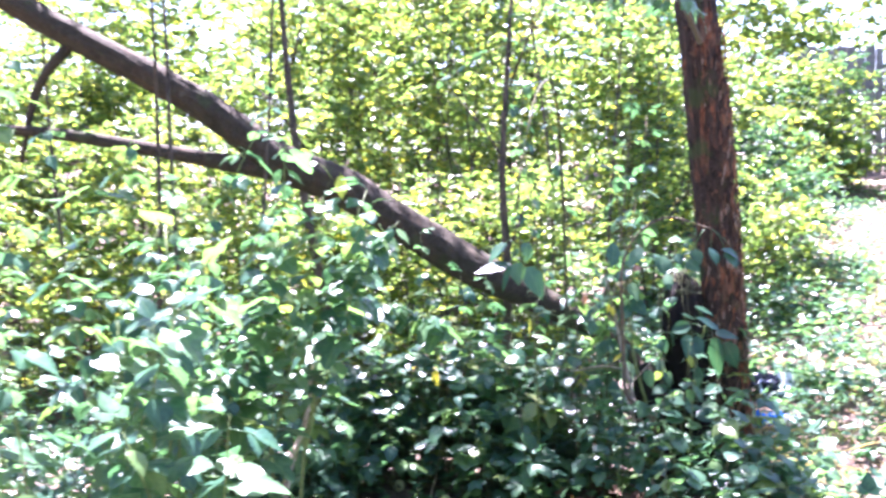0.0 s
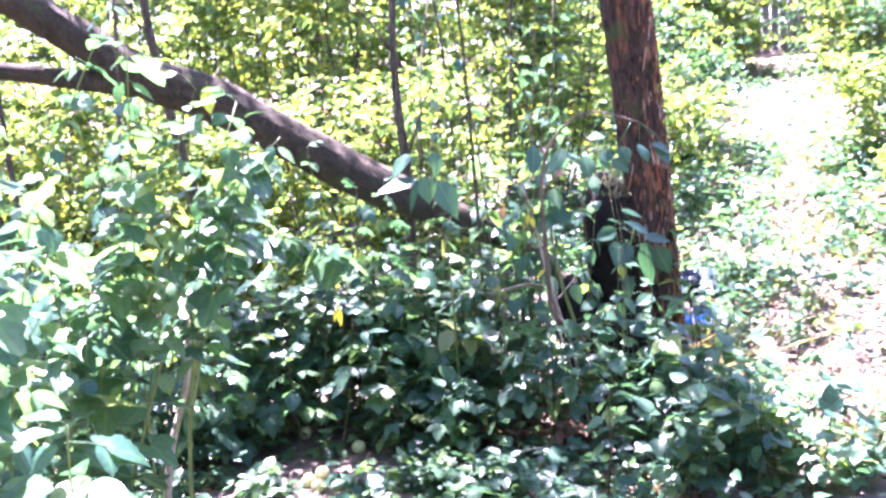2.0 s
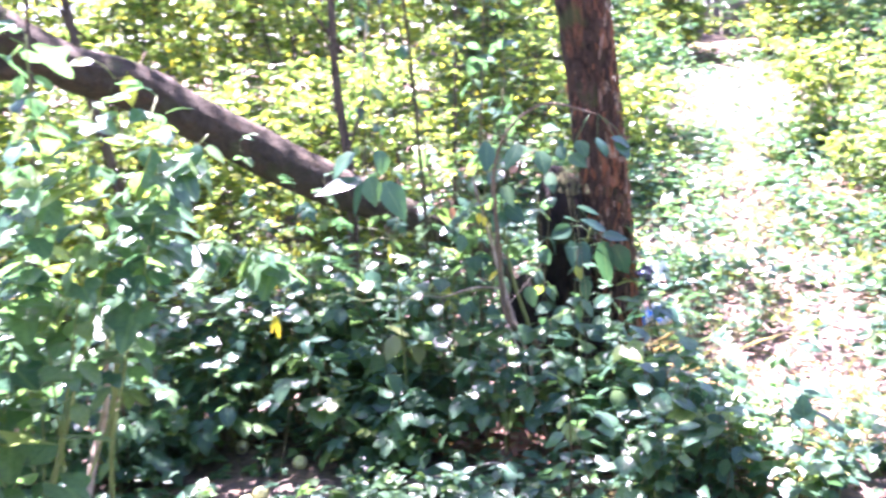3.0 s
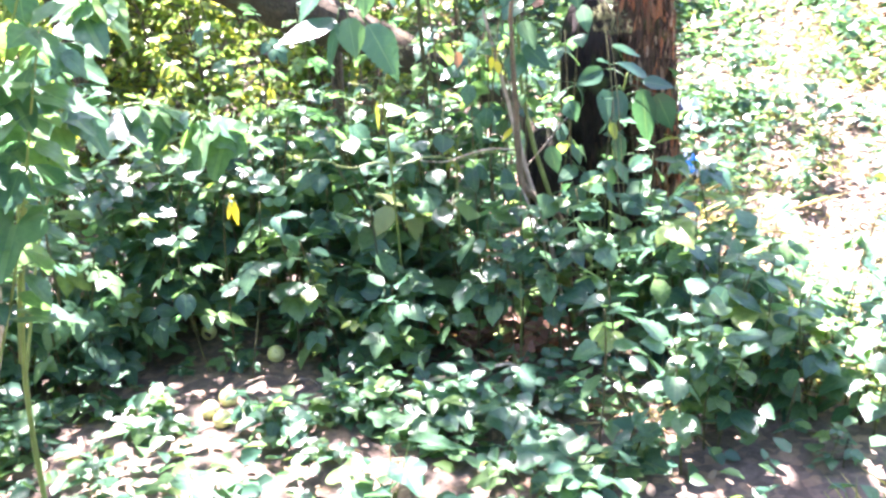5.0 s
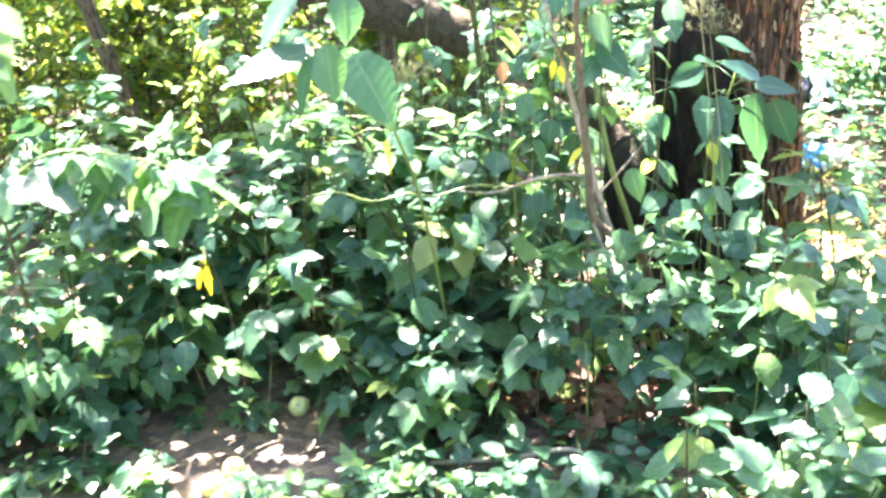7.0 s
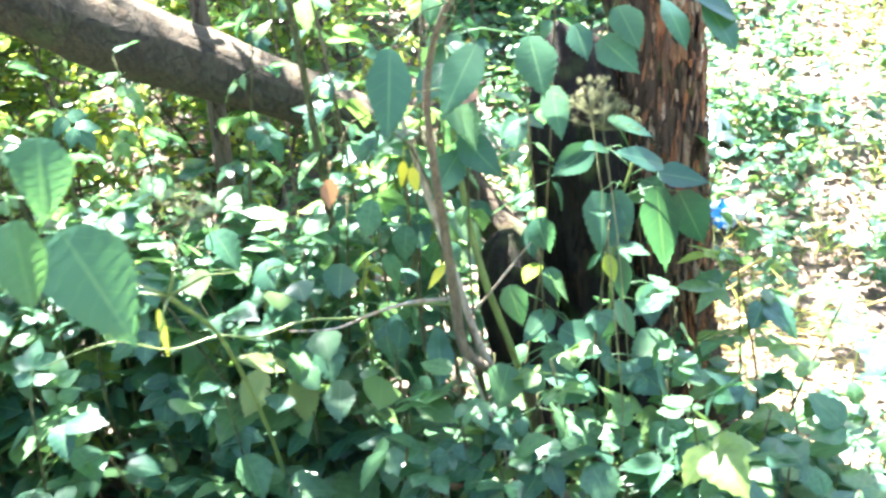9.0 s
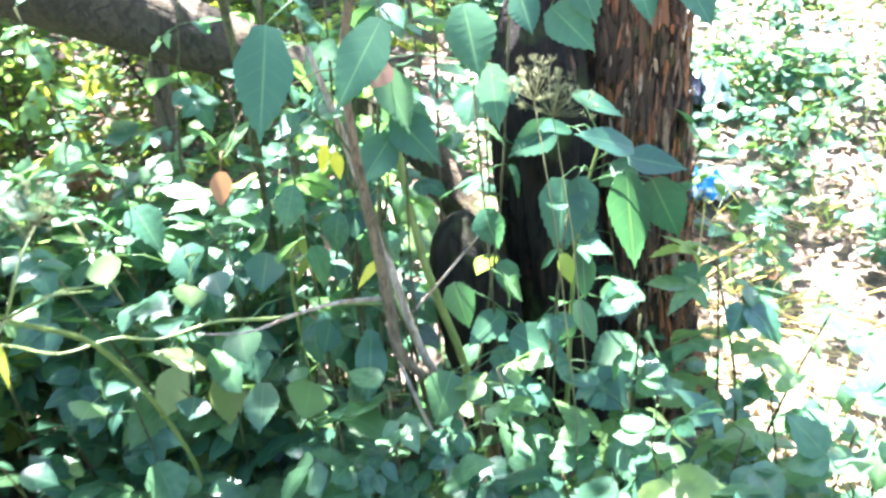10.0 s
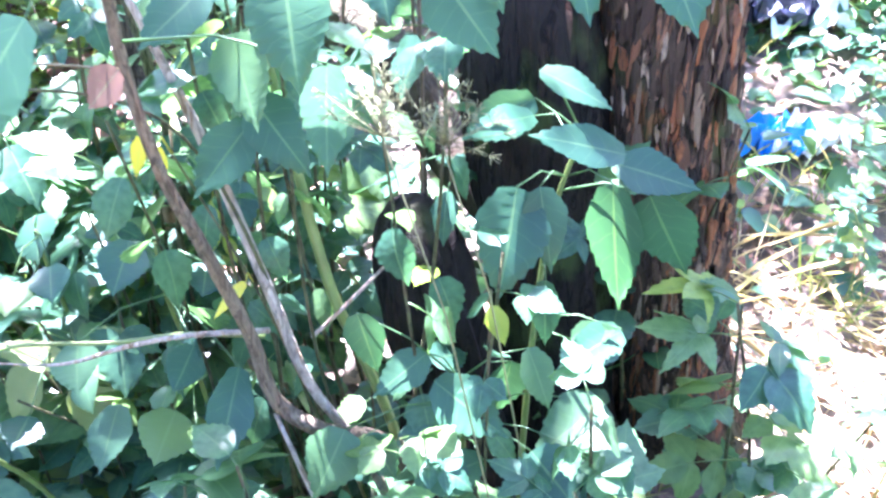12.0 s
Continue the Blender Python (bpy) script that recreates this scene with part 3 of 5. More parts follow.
    # unseen leaf clusters; most are added where they block sun for dappled shade
    for c, r, n in (((0.2, 4.4, 3.9), 0.6, 170), ((0.8, 5.1, 5.2), 0.8, 420), ((-1.0, 4.9, 4.7), 0.6, 40), ((1.9, 5.5, 4.4), 0.45, 120), ((-3.0, 4.6, 3.0), 0.5, 200), ((0.07, 6.20, 5.1), 0.45, 95), ((0.32, 6.15, 5.1), 0.30, 70), ((-0.33, 6.60, 5.3), 0.45, 50), ((-0.36, 6.50, 5.2), 0.28, 70), ((0.02, 6.32, 5.1), 0.34, 70), ((0.47, 5.95, 5.0), 0.36, 110), ((0.12, 5.90, 5.0), 0.30, 90), ((-0.88, 6.40, 5.2), 0.45, 130), ((0.37, 6.75, 5.3), 0.40, 60), ((0.87, 6.50, 5.3), 0.30, 50), ((-0.58, 5.80, 5.0), 0.40, 50), ((0.67, 5.55, 4.7), 0.30, 50), ((-0.68, 7.00, 5.2), 0.50, 150), ((-1.28, 6.80, 5.2), 0.50, 130), ((-0.08, 7.20, 5.3), 0.45, 110), ((1.42, 7.70, 5.4), 0.40, 60), ((1.82, 8.30, 5.5), 0.45, 80), ((1.22, 8.60, 5.5), 0.40, 60), ((1.82, 6.50, 5.0), 0.40, 70), ((2.52, 7.10, 5.2), 0.50, 110), ((3.22, 7.60, 5.3), 0.55, 110), ((2.12, 7.80, 5.5), 0.50, 90), ((2.72, 8.60, 5.6), 0.55, 90), ((3.52, 8.40, 5.6), 0.60, 90), ((3.12, 9.40, 5.8), 0.60, 90)):
        v = rs.normal(size=(n, 3))
        v *= (rs.rand(n, 1) ** 0.4) / np.linalg.norm(v, axis=1, keepdims=True)
        ats.append(np.array(c) - np.array(o) + v * r)
        ways.append(v + rs.normal(size=(n, 3)) * 0.5 + np.array((0, 0, -0.4)))
    at, way = np.vstack(ats), np.vstack(ways)
    n = len(at)
    scatter("crown", at, way, rs.uniform(0.06, 0.12, n), rs.uniform(0.04, 0.075, n), LOW, ob)["kind"] = "stuff"
    rng = random.Random(2)
    shapes = []
    for i in range(9):
        ring = []
        for k in range(10):
            a = 2 * math.pi * k / 10
            ring.append((0.5 * math.cos(a) * rng.uniform(0.55, 1.25), 0.5 * math.sin(a) * rng.uniform(0.6, 1.2)))
        verts = [(x, y, 0.05 * math.cos(x * 2.5)) for x, y in ring] + [(x * 0.85, y * 0.9, 0.26 + 0.22 * y - 0.7 * x * x + rng.uniform(-0.05, 0.05)) for x, y in ring]
        faces = [(k, (k + 1) % 10, 10 + (k + 1) % 10, 10 + k) for k in range(10)] + [tuple(range(10, 20))]
        me = bpy.data.meshes.new("bark_scale")
        me.from_pydata(verts, [], faces)
        me.materials.append(SCALE)
        shapes.append(me)
    def seat(z, a):
        ax = 1.4376 - 0.056 * z - 0.018 * z * z
        r = 0.097 + 0.035 * math.exp(-z / 0.2)
        m = Matrix.Translation((ax + r * math.cos(a) - o.x, 4.949 - 0.065 * z + r * math.sin(a) - o.y, z)) @ Matrix.Rotation(a + math.pi / 2, 4, "Z") @ Matrix.Rotation(radians(90), 4, "X")
        return m @ Matrix.Rotation(rng.uniform(-0.2, 0.2), 4, "Z") @ Matrix.Rotation(rng.uniform(-0.16, 0.06), 4, "X")
    for i in range(300):
        plate = new("bark_scale", rng.choice(shapes))
        plate.parent = ob
        plate.matrix_basis = seat(0.12 + 1.75 * rng.random() ** 1.25, radians(rng.uniform(-185, 15))) @ Matrix.Diagonal((rng.uniform(0.008, 0.026), rng.uniform(0.04, 0.13), 0.018, 1))
    verts, faces = [], []
    for i in range(1500):
        me = rng.choice(shapes)
        m = seat(0.05 + 2.2 * rng.random(), radians(rng.uniform(-190, 20))) @ Matrix.Diagonal((rng.uniform(0.004, 0.011), rng.uniform(0.02, 0.06), 0.018, 1))
        k = len(verts)
        verts += [m @ v.co for v in me.vertices]
        faces += [tuple(j + k for j in f.vertices) for f in me.polygons]
    mesh_object("bark_flaking", verts, faces, FLAKE, ob, smooth=False)["kind"] = "stuff"


old_tree()


# ---- undergrowth round the tree ----
APPLES = ((0.01, 4.631), (-0.14, 4.374), (-0.216, 4.874), (-0.155, 4.247), (-0.192, 4.312))


def undergrowth():
    rng = random.Random(11)

    def clear(x, y):
        return any(abs(x - a) < 0.075 and -0.24 < y - b < 0.045 for a, b in APPLES)

    def hollow(x, y):
        return ((x - 0.74) / 0.17) ** 2 + ((y - 4.48) / 0.16) ** 2 < 1 or ((x - 1.0) / 0.12) ** 2 + ((y - 4.1) / 0.1) ** 2 < 1

    def bare(x, y):
        return ((x - 0.02) / 0.24) ** 2 + ((y - 4.36) / 0.16) ** 2 < 1 or ((x + 0.4) / 0.35) ** 2 + ((y - 4.12) / 0.14) ** 2 < 1

    for i in range(112):
        x, y = rng.uniform(-0.85, 1.7), rng.uniform(4.05, 5.5)
        if (x - 1.24) ** 2 + (y - 4.64) ** 2 < 0.06 or x > 1.5 and y > 4.3 or x > 1.35 and y > 4.7 or hollow(x, y) or bare(x, y) or clear(x, y) or 0.57 < x < 0.92 and y < 4.62:
            continue
        if 0.88 < x < 1.2 and 4.42 < y < 5.15:
            continue
        if x < 0.45 and y < 4.8:
            tall, size = 0.12 + 0.16 * max(y - 4.3, 0) / 0.5, rng.uniform(0.09, 0.15)
        else:
            tall, size = 0.38 + 0.34 * min(max((y - 4.0) / 0.8, 0), 1), rng.uniform(0.16, 0.23)
        if 0.6 < x < 1.2 and y < 4.6:
            tall, size = 0.34, rng.uniform(0.13, 0.2)
        if 0.3 < x < 0.98 and y < 4.36:
            tall, size = 0.14, rng.uniform(0.09, 0.14)
        sapling((x, y), tall * rng.uniform(0.75, 1.15), 100 + i, size, rng.choice((3, 4)), ("three", "five", "three", "palm", "single"), (rng.uniform(-0.25, 0.2), rng.uniform(-0.3, 0.1)), rng.choice((1, 2, 2)))
    for i in range(26):
        x, y = rng.uniform(0.95, 1.75), rng.uniform(3.75, 4.4)
        if hollow(x, y):
            continue
        sapling((x, y), rng.uniform(0.2, 0.44), 250 + i, rng.uniform(0.12, 0.18), 3, ("round", "single", "three"), (rng.uniform(-0.2, 0.2), rng.uniform(-0.3, 0.0)), 2, "low leafy green shoot with rounded ovate leaves")
    for i in range(18):
        x, y = rng.uniform(0.2, 1.9), rng.uniform(3.3, 4.2)
        if x > 1.35 and y < 3.6:
            continue
        sapling((x, y), rng.uniform(0.06, 0.16), 290 + i, rng.uniform(0.08, 0.14), 2, ("palm", "lobed", "three"), (0.1, -0.1), 2, "small ground-hugging green seedling", "seedling")
    for i in range(15):
        x, y = rng.uniform(-2.6, -0.7), rng.uniform(3.7, 5.4)
        if x > -1.5 and 3.95 < y < 4.85:
            continue
        sapling((x, y), rng.uniform(0.5, 1.05), 320 + i, 0.2, 5, ("three", "five"), (0.1, -0.1), 2)
    for i in range(14):
        sapling((rng.uniform(-1.1, -0.35), rng.uniform(4.55, 5.0)), rng.uniform(0.3, 0.55), 350 + i, rng.uniform(0.16, 0.22), 3, ("five", "five", "three"), (rng.uniform(-0.1, 0.2), rng.uniform(-0.2, 0.0)), 2, hang=(-1.1, -0.1))
    for i in range(66):
        x, y = rng.uniform(-1.1, 0.55), rng.uniform(4.0, 4.85)
        if clear(x, y) or bare(x, y) and rng.random() < 0.75:
            continue
        sapling((x, y), rng.uniform(0.03, 0.14), 370 + i, rng.uniform(0.045, 0.095), 2, ("lobed", "three", "round"), (0.0, 0.0), 2, "small ground-hugging green seedling", "seedling", spread=2.5)
    for i in range(23):
        x = rng.uniform(-0.4, 0.88)
        y = rng.uniform(4.85, 5.25) if x < 0.45 else rng.uniform(4.7, 5.15)
        sapling((x, y), rng.uniform(0.55, 0.74) + 0.25 * max(x - 0.3, 0), 460 + i, rng.uniform(0.17, 0.24), 4, ("three", "five", "three", "single"), (rng.uniform(-0.1, 0.1), rng.uniform(-0.2, 0.0)), rng.choice((1, 2)), start=0.22, hang=(-0.8, 0.2))
    for i in range(4):
        sapling((rng.uniform(0.28, 0.98), rng.uniform(3.98, 4.12)), rng.uniform(0.1, 0.2), 700 + i, rng.uniform(0.13, 0.19), 3, ("three", "five", "palm", "single"), (rng.uniform(-0.2, 0.2), rng.uniform(-0.15, 0.1)), 1, start=0.5, hang=(-0.4, 0.3))
    for i in range(15):
        sapling((rng.uniform(0.3, 0.92), rng.uniform(4.66, 4.96)), rng.uniform(0.24, 0.46), 760 + i, rng.uniform(0.15, 0.2), 3, ("three", "five", "single", "round"), (rng.uniform(-0.1, 0.1), rng.uniform(-0.2, 0.0)), 1, start=0.25, hang=(-0.7, 0.2))
    for i, (x, y, h) in enumerate(((-0.05, 5.1, 1.2), (0.15, 5.05, 1.1), (0.32, 5.12, 1.15), (0.48, 5.15, 1.05), (0.62, 5.1, 1.2))):
        sapling((x, y), h, 790 + i, 0.16, 6, ("three", "single", "five"), (rng.uniform(-0.08, 0.05), -0.05), 1, start=0.35, hang=(-0.9, 0.1))
    for i in range(16):
        sapling((rng.uniform(0.14, 0.52), rng.uniform(4.45, 4.72)), rng.uniform(0.3, 0.44), 730 + i, rng.uniform(0.16, 0.21), 3, ("three", "five", "single"), (rng.uniform(-0.1, 0.1), rng.uniform(-0.15, 0.05)), 1, start=0.35, hang=(-0.7, 0.2))
    for i in range(7):
        sapling((rng.uniform(0.34, 0.54), rng.uniform(4.36, 4.6)), rng.uniform(0.24, 0.38), 490 + i, rng.uniform(0.15, 0.21), 3, ("three", "five", "single"), (rng.uniform(-0.1, 0.1), rng.uniform(-0.15, 0.05)), 1, start=0.35, hang=(-0.7, 0.2))
    for i in range(9):
        sapling((rng.uniform(0.98, 1.28), rng.uniform(4.22, 4.4)), rng.uniform(0.34, 0.52), 500 + i, rng.uniform(0.15, 0.2), 3, ("three", "five", "three", "round"), (rng.uniform(-0.1, 0.1), rng.uniform(-0.15, 0.05)), 1, start=0.4)
    for i in range(6):
        x, y = rng.uniform(0.4, 0.86), rng.uniform(4.78, 5.05)
        sapling((x, y), rng.uniform(0.85, 1.05), 520 + i, rng.uniform(0.16, 0.22), 3, ("three", "single", "five"), (rng.uniform(-0.1, 0.1), rng.uniform(-0.1, 0.05)), 1, start=0.6, hang=(-1.0, 0.0))
    for i, (x, y, h) in enumerate(((0.8, 4.66, 1.2), (0.93, 4.62, 1.12), (1.03, 4.58, 1.22), (0.88, 4.8, 1.35), (0.7, 4.58, 1.1), (1.02, 4.72, 0.95), (0.9, 4.68, 1.35), (0.76, 4.66, 1.42), (0.78, 4.78, 1.45))):
        sapling((x, y), h, 540 + i, rng.uniform(0.12, 0.16), 5, ("single", "three", "round", "single"), (rng.uniform(-0.05, 0.04), rng.uniform(-0.1, 0.0)), 1, "slender leafy shoot growing beside the dark hollow", start=0.28, hang=(-1.2, -0.1), thick=0.6)
    for i, (x, y, h) in enumerate(((1.06, 4.46, 0.82), (1.15, 4.43, 0.72), (1.2, 4.4, 0.6))):
        sapling((x, y), h, 860 + i, 0.13, 4, ("single", "three", "round"), (rng.uniform(-0.04, 0.04), -0.04), 1, "slender leafy shoot growing beside the dark hollow", start=0.4, hang=(-1.0, 0.0))
    for i, (x, y, h) in enumerate(((0.84, 3.82, 0.5), (0.98, 3.9, 0.44), (1.12, 3.82, 0.42), (1.24, 3.95, 0.44), (1.36, 3.8, 0.34), (1.4, 4.06, 0.4), (1.02, 3.68, 0.34), (1.18, 4.08, 0.46), (1.32, 4.0, 0.46), (1.5, 4.02, 0.4), (1.46, 4.2, 0.42), (1.28, 4.16, 0.5))):
        sapling((x, y), h, 910 + i, rng.uniform(0.17, 0.22), 3, ("round", "single", "three", "round"), (rng.uniform(-0.1, 0.1), -0.05), 1, "low leafy green shoot with rounded ovate leaves", start=0.5, hang=(-0.5, 0.25))
    for i, (x, y, h) in enumerate(((-0.08, 4.52, 0.6), (0.08, 4.56, 0.62), (0.22, 4.52, 0.58), (0.36, 4.58, 0.64), (-0.2, 4.6, 0.56))):
        sapling((x, y), h, 930 + i, rng.uniform(0.16, 0.2), 3, ("three", "five", "round"), (rng.uniform(-0.1, 0.1), -0.05), 1, start=0.4, hang=(-0.6, 0.2), thick=0.6)
    for i, (x, y, h) in enumerate(((0.74, 4.4, 0.5), (0.84, 4.36, 0.46), (0.92, 4.42, 0.52), (0.98, 4.36, 0.5), (0.8, 4.46, 0.58), (0.88, 4.3, 0.4), (0.7, 4.34, 0.44), (1.0, 4.46, 0.6), (0.64, 4.42, 0.52))):
        sapling((x, y), h, 880 + i, rng.uniform(0.14, 0.19), 3, ("three", "five", "round"), (rng.uniform(-0.1, 0.1), -0.08), 1, start=0.55, hang=(-0.6, 0.25))
    for i in range(34):
        x, y = rng.uniform(1.5, 2.7), rng.uniform(4.75, 7.2)
        if abs(x - 1.5 - 0.41 * (y - 4.8)) < 0.17 and y < 6.3 or y < 5.25 and 1.6 < x < 2.2 and i % 3:
            continue
        sapling((x, y), rng.uniform(0.25, 0.6), 820 + i, rng.uniform(0.07, 0.11), 5, ("single", "three", "lobed"), (rng.uniform(-0.1, 0.1), rng.uniform(-0.1, 0.1)), 2, "spindly small-leaved weed beside the trunk", "weed", mat=GREEN_STEM, spread=1.4, thick=0.5)
    for i in range(16):
        x, y = rng.uniform(1.5, 2.3), rng.uniform(3.7, 4.6)
        sapling((x, y), rng.uniform(0.08, 0.22), 840 + i, rng.uniform(0.08, 0.13), 3, ("lobed", "three", "round"), (0.0, 0.0), 2, "small ground-hugging green seedling", "seedling", mat=GREEN_STEM, spread=2.0)


undergrowth()


def foreground_sapling():
    plants = ((-0.78, 3.35, 1.45, (0.2, 0.05)), (-0.98, 3.0, 1.5, (0.16, -0.02)), (-0.74, 3.65, 1.4, (0.3, 0.04)), (-1.25, 3.4, 1.4, (0.1, 0.0)), (-1.45, 3.9, 1.75, (0.08, 0.0)), (-1.75, 3.3, 1.8, (0.1, 0.0)), (-1.1, 3.95, 1.5, (0.05, 0.0)), (-0.62, 3.5, 1.5, (0.1, -0.06)), (-0.8, 3.05, 1.4, (0.12, 0.0)), (-0.72, 2.5, 1.3, (0.1, 0.0)), (-0.82, 2.75, 1.25, (0.1, 0.0)), (-0.95, 2.35, 1.35, (0.1, 0.0)), (-0.64, 2.42, 1.12, (0.06, 0.0)), (-0.72, 2.95, 1.05, (0.06, 0.0)), (-0.68, 3.3, 0.95, (0.06, 0.0)))
    for i, (x, y, h, lean) in enumerate(plants):
        sapling((x, y), h, 600 + i, 0.165 if i < 9 else 0.18, 13 if i < 9 else 12, ("lobed", "round", "three", "round"), lean, 3 if i < 4 else 2, "tall leafy maple sapling with broad pale green leaves", mat=GREEN_STEM, start=0.55 if i in (0, 2, 7) else 0.3 if i < 9 else 0.12, hang=(-0.8, 0.15), spread=1.7 if i < 9 else 1.0, thick=0.6)


foreground_sapling()


def maple_sapling():
    """A young maple leaning over the undergrowth: three boughs with broad hanging leaves on long stalks."""
    rng = random.Random(63)
    ob = thing("maple_sapling", (-0.56, 3.8, -0.02), "slender young maple with broad pale lobed leaves leaning over the undergrowth", "sapling")
    o = Vector(ob.location)
    for bough, start in (
            (((-0.56, 3.8, -0.02, 0.007), (-0.52, 3.76, 0.5, 0.006), (-0.4, 3.7, 1.0, 0.004), (-0.3, 3.68, 1.22, 0.003), (-0.16, 3.67, 1.36, 0.0015)), 0.62),
            (((-0.53, 3.77, 0.45, 0.004), (-0.42, 3.86, 0.85, 0.003), (-0.26, 3.94, 1.02, 0.0025), (-0.1, 3.98, 0.99, 0.002), (0.0, 4.0, 0.93, 0.0012)), 0.45),
            (((-0.53, 3.77, 0.5, 0.004), (-0.44, 3.7, 0.9, 0.003), (-0.36, 3.66, 1.06, 0.0025), (-0.26, 3.64, 1.1, 0.0015)), 0.45)):
        rows = smooth_path([(a - o.x, b - o.y, c - o.z, r) for a, b, c, r in bough], 8)
        v, f = tube(rows, 6)
        mesh_object("bough", v, f, GREEN_STEM, ob)
        n = 9 if len(bough) == 5 else 6
        for i in range(n):
            at = Vector(rows[int((start + (1 - start) * (i + 0.5) / n) * (len(rows) - 1))][:3])
            for side in (-1, 1):
                way = Vector((side * rng.uniform(0.2, 0.9), rng.uniform(-0.9, 0.1), rng.uniform(-1.1, -0.35)))
                place_leaf(ob, rng, rng.choice(("lobed", "lobed", "round")), at, way, rng.uniform(0.1, 0.145), rng.uniform(-30, 30))


maple_sapling()


def broad_seedlings():
    """Low seedlings at the near edge, each with a few broad lobed leaves held flat."""
    rng = random.Random(64)
    for x, y, size in ((0.28, 3.74, 0.17), (-0.22, 3.82, 0.13), (0.02, 4.1, 0.08), (0.6, 3.62, 0.13), (-0.42, 3.86, 0.12)):
        ob = thing("seedling", (x, y, -0.01), "low seedling with broad pale lobed leaves on the soil", "seedling", "seedlings")
        for i in range(5):
            a = i * 1.3 + rng.uniform(-0.3, 0.3)
            top = Vector((math.cos(a) * 0.05, math.sin(a) * 0.05, rng.uniform(0.6, 1.3) * size))
            v, f = tube(np.array([(0, 0, 0, 0.0025), (*(top * 0.5), 0.002), (*top, 0.0014)]), 5)
            mesh_object("stem", v, f, GREEN_STEM, ob)
            place_leaf(ob, rng, "lobed", top, (math.cos(a), math.sin(a), rng.uniform(-0.4, 0.1)), size * rng.uniform(0.7, 1.1), rng.uniform(-15, 15))


broad_seedlings()


def tall_saplings():
    for i, (x, y, h, lean) in enumerate(((0.76, 5.15, 2.4, (0.05, 0.0)), (0.98, 5.25, 2.3, (-0.02, 0.0)), (0.5, 5.9, 2.3, (0.0, 0.0)), (1.6, 6.0, 1.3, (0.05, 0.0)))):
        sapling((x, y), h, 640 + i, 0.17, 7, ("three", "five", "single"), lean, 2, "tall slender maple sapling beside the trunk", mat=TWIG, start=0.33, hang=(-1.0, 0.2), thick=0.55)


tall_saplings()


def overhanging_branch():
    rng = random.Random(41)
    ob = thing("overhanging_branch", (1.17, 4.62, 2.15), "thin leafy branch overhanging the undergrowth", "branch")
    rows = smooth_path([(0, 0, 0, 0.014), (-0.25, -0.5, 0.16, 0.011), (-0.55, -1.1, 0.14, 0.007), (-0.8, -1.7, 0.0, 0.003)], 8)
    v, f = tube(rows, 6)
    mesh_object("stem", v, f, TWIG, ob)
    for i in range(6, len(rows)):
        for side in (-1, 1):
            place_leaf(ob, rng, rng.choice(("three", "five")), Vector(rows[i][:3]), (side * rng.uniform(0.5, 1), rng.uniform(-0.5, 0.1), rng.uniform(-1.0, -0.2)), rng.uniform(0.15, 0.21), rng.uniform(-25, 25))


overhanging_branch()


